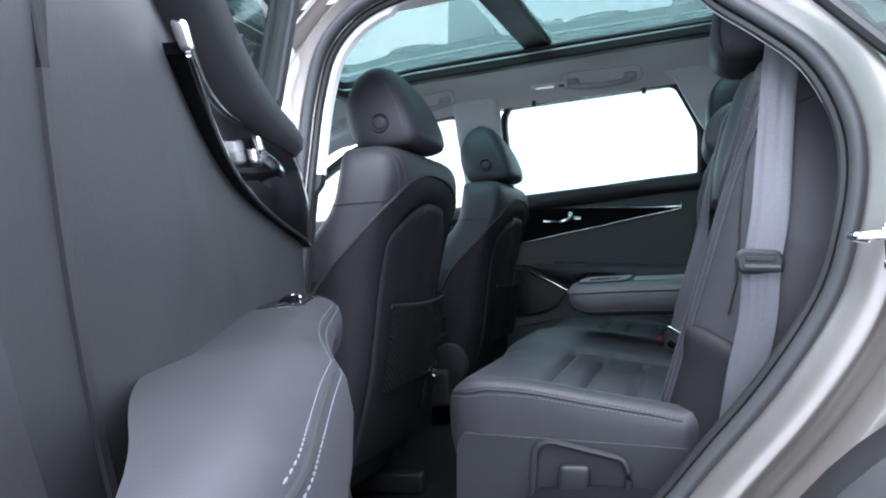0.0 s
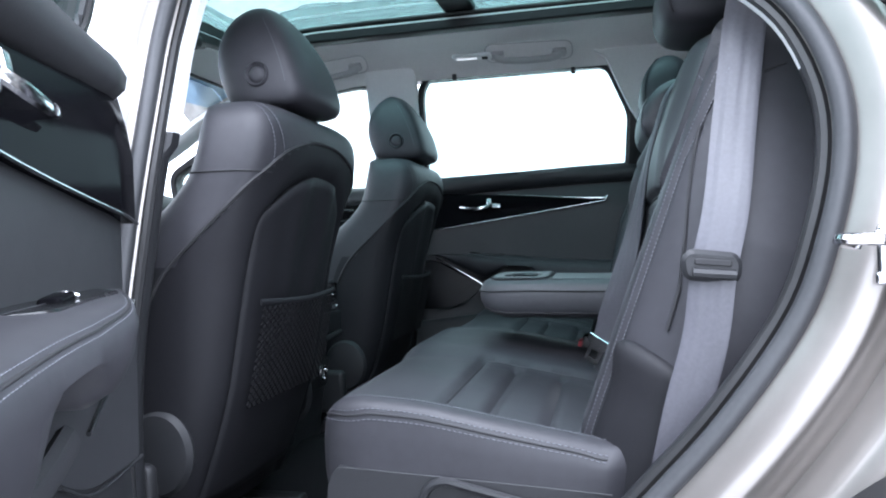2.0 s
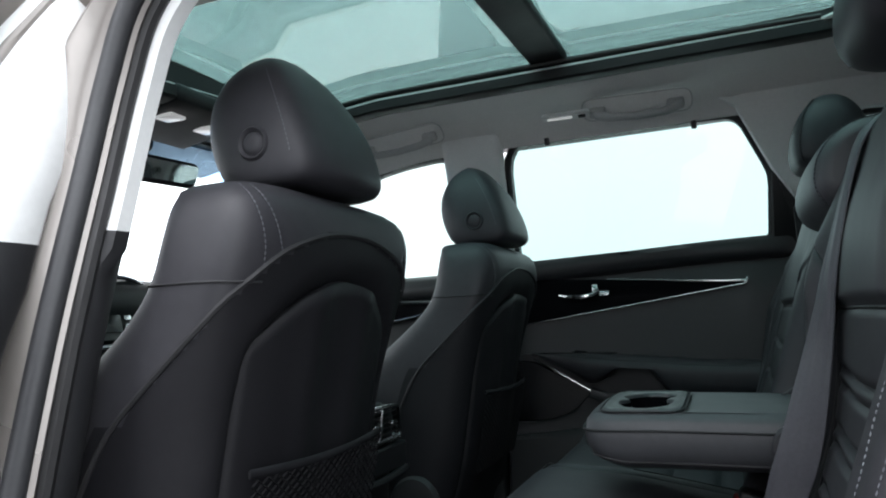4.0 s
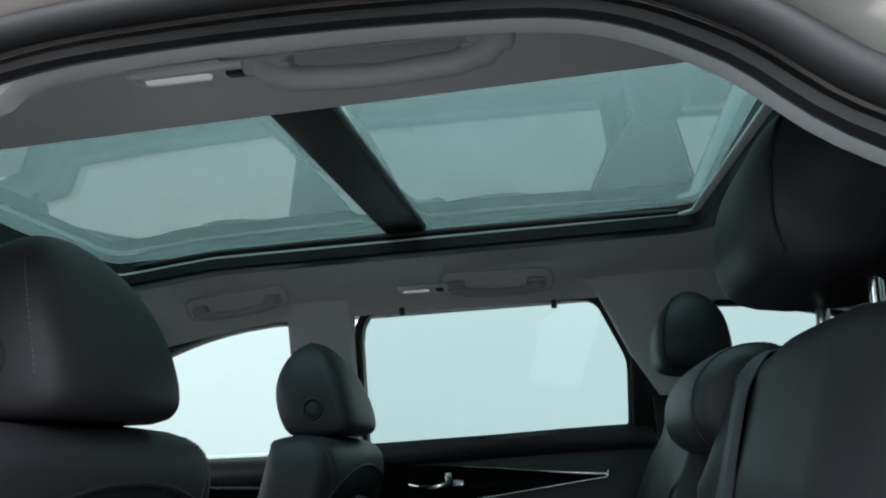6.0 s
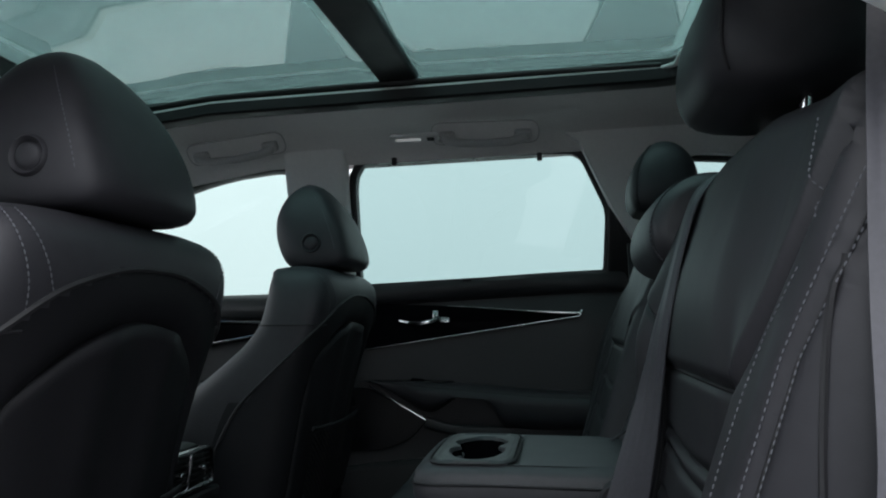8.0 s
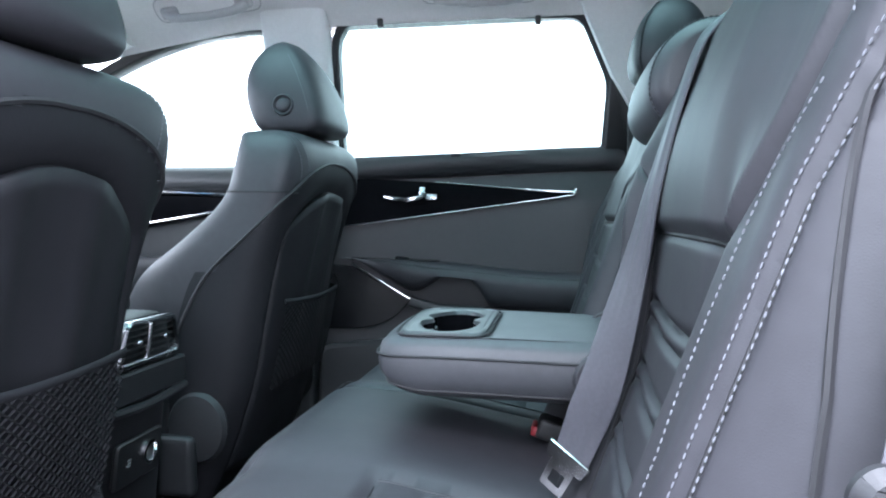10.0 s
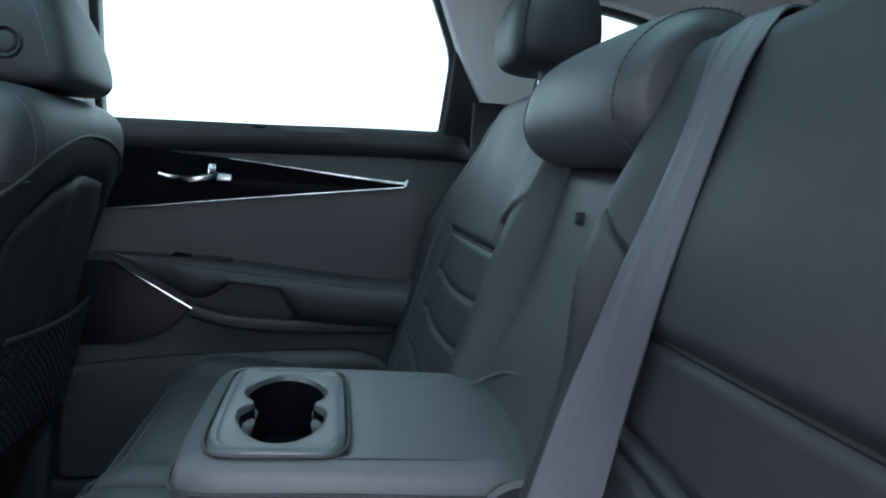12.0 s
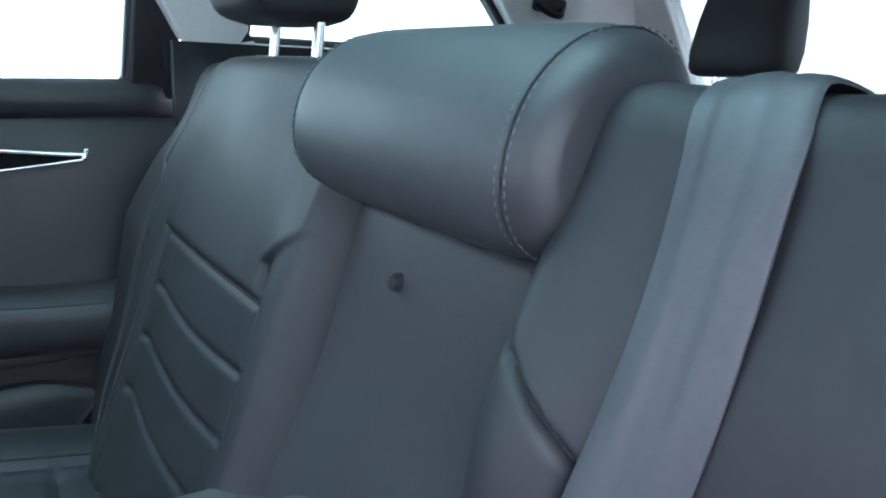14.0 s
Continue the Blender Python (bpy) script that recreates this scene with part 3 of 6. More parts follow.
def door_opening():
    """The painted flange of the left rear door opening with its rubber seal."""
    line = spline(SEAL, 160, True)
    line[:, [0, 2]] = grown(line[:, [0, 2]], 0.014)
    flat = line[:, [0, 2]]
    t = thing("door_opening", "beige-silver painted door frame with a dark rubber seal", "door frame", kind="structure")
    # (outwards in the plane, towards the outside)
    prof = [(-0.012, 0.016), (0.0, 0.0), (0.012, -0.014), (0.026, -0.024), (0.048, -0.034), (0.055, -0.033), (0.068, -0.023), (0.082, -0.009), (0.089, -0.006), (0.096, -0.013), (0.108, -0.038),
            (0.118, -0.051), (0.127, -0.054), (0.134, -0.051), (0.147, -0.035), (0.159, -0.019), (0.166, -0.018), (0.175, -0.038), (0.187, -0.065), (0.202, -0.082), (0.23, -0.115)]
    rings = []
    outs = {round(o, 3): grown(flat, o) for o, _ in prof}
    for o, d in prof:
        g = outs[round(o, 3)]
        ring = []
        for k in range(len(line)):
            roof = smooth01(1.30, 1.44, line[k][2])
            e = o * (1 - 0.55 * roof)
            p = flat[k] + (g[k] - flat[k]) * (e / o if abs(o) > 1e-6 else 1)
            ring.append((p[0], line[k][1] + d * (1 - 0.35 * roof) + 0.10 * roof * max(0.0, o - 0.05), p[1]))
        rings.append(ring)
    mesh_part("flange", *loft(rings, caps=False), PAINT, t, "beige-silver painted flange")
    mesh_part("seal", *tube([q + np.array((0, -0.006, 0)) for q in line], 0.0115, seg=10, closed=True, up=(0, 1, 0)), RUBBER, t, "dark rubber door seal")
    inner = grown(flat, -0.012)
    v, f = tube([(p[0], q[1] + 0.016, p[1]) for p, q in zip(inner, line)], 0.008, seg=8, closed=True, up=(0, 1, 0))
    mesh_part("inner_lip", v, f, BLACK, t, "black inner trim edge")
    # soft trim between the seal and the pillars inside
    rings = []
    for o, d in ((-0.010, 0.016), (-0.015, 0.024), (-0.015, 0.042), (-0.002, 0.062)):
        g = grown(flat, o)
        wide = grown(flat, o - 0.012 * (-0.016 < o + 0.001 and o < -0.012))
        rings.append([((w if q[0] < 0.03 and q[2] > 1.15 else p)[0], q[1] + d, (w if q[0] < 0.03 and q[2] > 1.15 else p)[1]) for p, w, q in zip(g, wide, line)])
    v, f = loft(rings, caps=False)
    upper = [q for q in f if all(line[i % 160][2] > 1.17 for i in q)]
    lower = [q for q in f if q not in set(upper)]
    mesh_part("reveal_upper", v, upper, PILLAR, t, "light grey reveal trim")
    mesh_part("reveal_lower", v, lower, PLASTIC, t, "dark reveal trim")
    # door striker
    st = thing("door_striker", "bright steel door striker bolted to the frame", "striker")
    mesh_part("base_plate", *rbox((0.026, 0.008, 0.050), 0.012, (2, 1, 3), (0.752, -0.838, 0.978)), CHROME, st)
    mesh_part("loop", *tube([(0.752, -0.838, 0.984), (0.745, -0.872, 0.988), (0.715, -0.882, 0.990), (0.700, -0.862, 0.990), (0.722, -0.838, 0.984)], 0.0055, seg=8, n=18), CHROME, st)
    for z in (0.953, 0.992):
        mesh_part("screw", *rbox((0.012, 0.006, 0.012), 0.003, (1, 1, 1), (0.742, -0.842, z)), SATIN, st)


door_opening()


def quarter_panel():
    """The outer sheet behind the left rear door with the wheel arch, a tyre inside."""
    rows = []
    for x in np.linspace(0.78, 1.95, 26):
        row = []
        for z in np.linspace(0.42, 1.22, 20):
            arch = math.hypot(x - 1.00, z - 0.36)
            y = -0.905 - 0.035 * math.exp(-((z - 0.98) / 0.06) ** 2) - 0.03 * smooth01(0.56, 0.43, arch)
            row.append((x, y + 0.05 * smooth01(1.05, 1.22, z), z))
        rows.append(row)
    v, f = strip(rows)
    f = [q for q in f if math.hypot(np.mean([v[i][0] for i in q]) - 1.00, np.mean([v[i][2] for i in q]) - 0.36) > 0.42]
    t = thing("rear_wing", "beige-silver rear wing with a round wheel arch", "car body", kind="structure")
    ob = mesh_part("panel", v, f, PAINT, t)
    m = ob.modifiers.new("thick", "SOLIDIFY")
    m.thickness = 0.012
    tilt = lambda u, v, w: (u, -0.812 + 0.22 * (v - 1.25) - w, v)
    qw = rounded([(0.655, 1.355), (0.775, 1.200), (1.60, 1.185), (1.45, 1.36), (1.05, 1.47), (0.60, 1.50)], [0.03, 0.02, 0.03, 0.05, 0.1, 0.03])
    mesh_part("quarter_glass_outer", *slab(dense(qw, 0.05), lambda u, v, w: tilt(u, v, w), 0.004, 0.001), SIDE_GLASS, t, "tinted quarter window", smooth=False)
    mesh_part("quarter_rubber", *tube([tilt(*q, 0.006) for q in dense(qw, 0.04)], 0.010, seg=8, closed=True), BLACK, t, "black window rubber")
    half = lambda r: [(1.00 + r * math.cos(q), 0.36 + r * math.sin(q)) for q in np.linspace(-0.2, math.pi + 0.2, 40)]
    rings = [[(u, y, v) for u, v in half(r)] for r, y in ((0.415, -0.86), (0.415, -0.940), (0.420, -0.946), (0.484, -0.942), (0.492, -0.936), (0.495, -0.92), (0.495, -0.86))]
    mesh_part("arch_trim", *strip(rings), BLACK, t, "black plastic wheel arch trim")
    rows = [[(1.00 + 0.43 * math.cos(q), y, 0.36 + 0.43 * math.sin(q)) for q in np.linspace(0, math.pi, 24)] for y in (-0.92, -0.66)]
    mesh_part("arch_liner", *strip(rows), BLACK, t, "black wheel arch liner")
    w = thing("car_wheel", "black tyre in the rear wheel arch", "wheel")
    w.matrix_basis = pose(1.00, -0.80, 0.36)
    tyre = []
    for y, r in ((-0.11, 0.22), (-0.12, 0.30), (-0.10, 0.355), (-0.05, 0.365), (0.05, 0.365), (0.10, 0.35), (0.11, 0.22)):
        tyre.append([(r * math.cos(q), y, r * math.sin(q)) for q in np.linspace(0, 2 * math.pi, 40, endpoint=False)])
    mesh_part("tyre", *loft(tyre, caps=False), TYRE, w)
    rim = [[(r * math.cos(q), y, r * math.sin(q)) for q in np.linspace(0, 2 * math.pi, 40, endpoint=False)] for y, r in ((-0.105, 0.225), (-0.09, 0.20), (-0.06, 0.18), (-0.07, 0.05), (-0.075, 0.01))]
    mesh_part("rim", *loft(rim), SATIN, w)


quarter_panel()


# ---- doors ----
def rear_door(side, place):
    """A rear door, built shut; the armrest, trims and handle face the cabin."""
    name = "door_1" if side > 0 else "door_2"
    label = ("closed rear door with gloss black trim and chrome strips" if side > 0
             else "open rear door with gloss black trim and stitched armrest")
    t = thing(name, label, "car door", kind="structure", place=place)
    s = sided(side)
    body = rounded([(-0.190, 0.50), (0.30, 0.50), (0.43, 0.62), (0.57, 0.77), (0.69, 0.92), (0.735, 1.06), (0.715, 1.215), (-0.190, 1.205)],
                   [0.03, 0.06, 0.05, 0.05, 0.08, 0.08, 0.03, 0.02])
    body = dense(body, 0.025)
    rows = 20
    ctr = np.array([0.24, 0.90])
    rings = []
    for k in range(rows, 0, -1):
        u = k / rows
        rings.append([s(*(ctr + (q - ctr) * u), 0.012 + 0.02 * (u > 0.99) - 0.012 * (1 - u)) for q in body])
    rings.reverse()
    rings += [[s(*q, 0.09) for q in body], [s(*(ctr + (q - ctr) * 0.9), 0.13) for q in body]]
    mesh_part("inner_panel", *loft(rings), DOOR_SOFT, t, "dark grey soft door panel")
    groove = [(0.42, 0.63), (0.535, 0.77), (0.620, 0.92), (0.655, 1.06), (0.652, 1.18)]
    mesh_part("panel_joint", *tube([s(*q, 0.010) for q in spline(groove, 24)], 0.0032, seg=6), SEAM, t, "dark joint in the panel")
    skin = [[s(*(ctr + (q - ctr) * 1.05), w) for q in body] for w in (0.095, 0.13)] + [[s(*(ctr + (q - ctr) * 0.8), 0.15) for q in body]]
    mesh_part("outer_skin", *loft(skin), PAINT, t, "beige-silver painted door skin")
    # rolled sill trim under the window
    rows_ = []
    for x in np.linspace(-0.188, 0.635, 28):
        e = min(1.0, (x + 0.188) / 0.03 + 0.3, (0.635 - x) / 0.03 + 0.3)
        zc = 1.196 + 0.018 * smooth01(-0.1, 0.6, x)
        rows_.append([s(x, zc + dz, -p * e + 0.012) for p, dz in ((-0.02, 0.028), (0.010, 0.030), (0.026, 0.018), (0.033, 0.000), (0.028, -0.014), (0.014, -0.025), (-0.01, -0.030), (-0.03, 0.0))])
    mesh_part("sill_roll", *loft(rows_), DOOR_SOFT, t, "dark grey padded window sill")
    # gloss black spear with its chrome lines
    top = lambda x: 1.178 - 0.052 * (x + 0.15) - 0.0115 * smooth01(0.1, 0.5, x)
    bot = lambda x: 1.0405 + (x + 0.15) * 0.1322
    rows_ = []
    for x in np.linspace(-0.178, 0.497, 46):
        lo, hi = bot(x), max(bot(x) + 0.004, top(x))
        rows_.append([s(x, lo + (hi - lo) * v, 0.012 - w) for v, w in ((0, 0), (0.0, 0.011), (0.02, 0.014), (0.25, 0.014), (0.5, 0.014), (0.75, 0.014), (0.98, 0.014), (1.0, 0.011), (1.0, 0), (0.5, -0.004))])
    mesh_part("black_inlay", *loft(rows_), PIANO, t, "gloss black door inlay")
    mesh_part("chrome_strip", *tube([s(x, bot(x), -0.004) for x in np.linspace(-0.178, 0.497, 42)], 0.0017, flat=1.3), CHROME, t, "thin chrome trim line")
    mesh_part("chrome_strip", *tube([s(x, top(x), -0.004) for x in np.linspace(0.15, 0.502, 30)], np.linspace(0.0008, 0.0038, 30), flat=1.2), CHROME, t, "thin chrome trim line")
    mesh_part("chrome_tip", *rbox((0.007, 0.009, 0.017), 0.003, (1, 1, 2), (0, 0, 0), lambda x, y, z: s(0.501 + x + 0.25 * z, 1.135 + z, y - 0.004)), CHROME, t)
    # handle
    mesh_part("handle_cup", *slab(rounded([(0.02, 1.098), (0.16, 1.104), (0.155, 1.150), (0.03, 1.150)], 0.018), lambda u, v, w: s(u, v, 0.002 - w), 0.003, 0.001), PIANO, t, "black handle recess")
    lever = tube([s(0.020, 1.124, -0.004), s(0.045, 1.119, -0.016), (s(0.08, 1.116, -0.022)), s(0.112, 1.122, -0.020), s(0.128, 1.132, -0.010)], [0.003, 0.0036, 0.0042, 0.0048, 0.004], seg=8, flat=1.5)
    mesh_part("handle_lever", *lever, CHROME, t, "chrome door handle")
    mesh_part("lock_tab", *rbox((0.016, 0.012, 0.026), 0.004, (2, 2, 2), (0, 0, 0), lambda x, y, z: s(0.119 + x, 1.138 + z, y - 0.010)), CHROME, t, "chrome lock tab")
    mesh_part("handle_end", *rbox((0.030, 0.012, 0.016), 0.004, (2, 2, 2), (0, 0, 0), lambda x, y, z: s(0.142 + x, 1.124 + z, y - 0.006)), SATIN, t)
    # armrest
    rings = []
    for x in np.linspace(-0.095, 0.775, 68):
        top = 0.968 - 0.012 * smooth01(-0.08, 0.45, x) - (0.020 * smooth01(0.05, 0.50, x) if side > 0 else 0.0)
        bot = 0.966 - 0.108 * min(1.0, max(0.0, (x + 0.052) / 0.205))
        bot -= 0.012 * smooth01(0.2, 0.4, x)
        scoop = smooth01(0.085, 0.190, x) * smooth01(0.305, 0.245, x)
        deep = 0.090 * smooth01(-0.17, 0.10, x)
        p0 = 0.8 * max(0.0, (x - 0.56) / 0.23) ** 1.3
        ring = []
        for p, v in ((-0.02, 0.0), (0.30, 0.02), (0.62, 0.0), (0.86, -0.06), (0.97, -0.18), (1.0, -0.36), (0.97, -0.62), (0.88, -0.84), (0.66, -1.0), (0.3, -1.0), (-0.02, -0.98)):
            v = max(v, -0.30) * scoop + v * (1 - scoop)
            end = math.sqrt(max(0.0, 1 - max(0.0, (x - 0.70) / 0.0755) ** 2))
            z = top + (v * (0.55 + 0.45 * end) - 0.22 * (1 - end)) * (top - bot)
            ring.append(s(x, z, 0.010 - deep * (0.6 + 0.4 * end) * (p0 + (1 - p0) * p)))
        rings.append(ring)
    arm = mesh_part("armrest", *loft(rings), LEATHER, t, "padded dark leather door armrest")
    for off in (0.0, 1.0):
        path = [np.array(rings[k][3]) * (0.78 - 0.56 * off) + np.array(rings[k][4]) * (0.22 + 0.56 * off) for k in range(3, 65)]
        mesh_part("stitching", *stitches(path, (0.0040, 0.00055), 0.0062), THREAD if side < 0 else VINYL, arm, "fine double stitching")
    path = [np.array(rings[k][3]) * 0.5 + np.array(rings[k][4]) * 0.5 for k in range(2, 65)]
    mesh_part("piping", *tube(path, 0.0014, seg=6), SEAM, arm, "dark piping seam")
    # lip that closes the hollow under the grip
    mesh_part("grip_lip", *tube([s(x, z, -0.030) for x, z in ((0.090, 0.862), (0.14, 0.846), (0.20, 0.838), (0.30, 0.836), (0.42, 0.840), (0.58, 0.848))], 0.009, n=28, flat=1.6), DOOR_SOFT, t, "dark grey lip under the grip")
    # switch plate on the armrest
    sw = rounded([(-0.075, 0.002), (0.150, 0.002), (0.172, 0.030), (0.145, 0.056), (-0.03, 0.042)], 0.014)
    deck = lambda u: 0.9705 - 0.012 * smooth01(-0.08, 0.45, u)
    plate = mesh_part("switch_plate", *slab(sw, lambda u, v, w: s(u, deck(u) - 0.0085 + w, 0.010 - v), 0.008, 0.002), GLOSS, t, "gloss black window switch plate")
    mesh_part("switch", *rbox((0.034, 0.018, 0.012), 0.004, (3, 2, 1), (0, 0, 0), lambda x, y, z: s(0.070 + x, deck(0.07) - 0.002 + z - 0.12 * x, -0.018 + y)), PIANO, plate, "gloss black window switch")
    mesh_part("switch_edge", *tube([s(0.051, deck(0.05) + 0.001, -0.027), s(0.056, deck(0.05) + 0.004, -0.018), s(0.051, deck(0.05) + 0.001, -0.009)], 0.0022, n=9), CHROME, plate, "chrome switch edge")
    # lower front black panel with its chrome diagonal; open door: gloss reflection painted as grey
    low = rounded([(-0.160, 0.955), (-0.062, 0.948), (0.090, 0.862), (0.050, 0.815), (-0.02, 0.785), (-0.150, 0.782)], [0.01, 0.02, 0.01, 0.03, 0.04, 0.01])
    mesh_part("speaker_panel", *slab(dense(low), lambda u, v, w: s(u, v, 0.006 - w), 0.010, 0.003), GLOSS if side > 0 else DOOR_SOFT, t, "gloss black speaker panel" if side > 0 else "dark grey speaker panel")
    mesh_part("chrome_strip", *tube([s(-0.056, 0.957, -0.034), s(0.02, 0.912, -0.046), s(0.094, 0.867, -0.046)], 0.0021, flat=1.2, n=10), CHROME, t, "chrome diagonal trim")
    mesh_part("panel_edge", *tube([s(-0.15, 0.783, -0.006), s(-0.02, 0.786, -0.008), s(0.05, 0.815, -0.008)], 0.0018, n=12), PLASTIC, t)
    # lower pocket
    pocket = rounded([(-0.14, 0.53), (0.26, 0.53), (0.40, 0.64), (0.50, 0.76), (0.42, 0.79), (0.06, 0.765), (-0.14, 0.745)], 0.03)
    mesh_part("map_pocket", *slab(dense(pocket), lambda u, v, w: s(u, v, 0.008 - w), 0.035, 0.010), PLASTIC, t, "dark plastic map pocket")
    # window frame, glass, blind hooks
    outer = grown(REAR_WIN, 0.014)
    mesh_part("window_frame", *ring_slab(outer, REAR_WIN, lambda u, v, w: s(u, v, w + 0.002), 0.05), BLACK, t, "black window frame")
    mesh_part("window_rubber", *tube([s(*q, 0.010) for q in grown(REAR_WIN, -0.001)], 0.0045, seg=6, closed=True), RUBBER, t)
    mesh_part("window_glass", *slab(grown(REAR_WIN, 0.010), lambda u, v, w: s(u, v, w + 0.022), 0.004, 0.001), SIDE_GLASS, t, "tinted door window pane", smooth=False)
    for x, z in ((0.032, 1.548), (0.412, 1.538)):
        mesh_part("blind_hook", *rbox((0.014, 0.010, 0.020), 0.003, (1, 1, 1), (0, 0, 0), lambda a, b, c: s(x + a, z - 0.004 + c, b - 0.004)), BLACK, t, "small black blind hook")
    mesh_part("blind_clip", *rbox((0.026, 0.010, 0.010), 0.004, (2, 1, 1), (0, 0, 0), lambda a, b, c: s(0.206 + a, 1.227 + c, b - 0.004)), PLASTIC, t, "small grey blind clip")
    # dark filler between the glass and the C-pillar
    fill = rounded([(0.570, 1.215), (0.640, 1.215), (0.645, 1.30), (0.592, 1.41), (0.580, 1.40)], 0.008)
    mesh_part("corner_filler", *slab(fill, lambda u, v, w: s(u, v, w - 0.006), 0.02, 0.003), BLACK, t, "black corner trim")
    return t


rear_door(1, None)
rear_door(-1, Matrix.Translation((0.002, -0.909, -0.004)) @ pose(0, 0, 0, 0, 0, -65.5) @ Matrix.Translation((0.13, 0.755, 0)))


def front_door(side):
    name = "door_3" if side > 0 else "door_4"
    t = thing(name, "closed front door with chrome-edged trim", "car door", kind="structure")
    s = sided(side)
    body = rounded([(-1.15, 0.50), (-0.26, 0.50), (-0.26, 1.195), (-1.15, 1.195)], 0.03)
    mesh_part("inner_panel", *slab(body, lambda u, v, w: s(u, v, w + 0.008), 0.10, 0.01), DOOR_SOFT, t, "dark grey soft door panel")
    mesh_part("outer_skin", *slab(grown(body, 0.012), lambda u, v, w: s(u, v, w + 0.110), 0.03, 0.01), PAINT, t)
    rows_ = []
    for x in np.linspace(-1.15, -0.27, 20):
        rows_.append([s(x, 1.178 + dz, -p + 0.012) for p, dz in ((-0.02, 0.028), (0.010, 0.030), (0.026, 0.018), (0.034, -0.004), (0.030, -0.022), (0.016, -0.036), (-0.01, -0.042), (-0.03, 0.0))])
    mesh_part("sill_roll", *loft(rows_), DOOR_SOFT, t)
    spear = rounded([(-1.0, 1.00), (-0.36, 1.095), (-0.345, 1.125), (-1.0, 1.150)], 0.01)
    mesh_part("black_inlay", *slab(spear, lambda u, v, w: s(u, v, 0.010 - w), 0.014, 0.003), PIANO, t)
    mesh_part("chrome_strip", *tube([s(-1.0, 1.155, -0.006), s(-0.35, 1.130, -0.006)], 0.006, n=10), CHROME, t)
    mesh_part("chrome_strip", *tube([s(-1.0, 1.0, -0.006), s(-0.36, 1.098, -0.006)], 0.004, n=10), CHROME, t)
    mesh_part("armrest", *rbox((0.6, 0.08, 0.10), 0.03, (10, 3, 3), (0, 0, 0), lambda x, y, z: s(-0.70 + x, 0.92 + z, y - 0.03)), LEATHER, t)
    mesh_part("window_frame", *ring_slab(grown(FRONT_WIN, 0.024), FRONT_WIN, lambda u, v, w: s(u, v, w + 0.002), 0.05), BLACK, t)
    mesh_part("window_glass", *slab(grown(FRONT_WIN, 0.010), lambda u, v, w: s(u, v, w + 0.022), 0.004, 0.001), FRONT_GLASS, t, "lightly tinted window pane", smooth=False)


front_door(1)
front_door(-1)


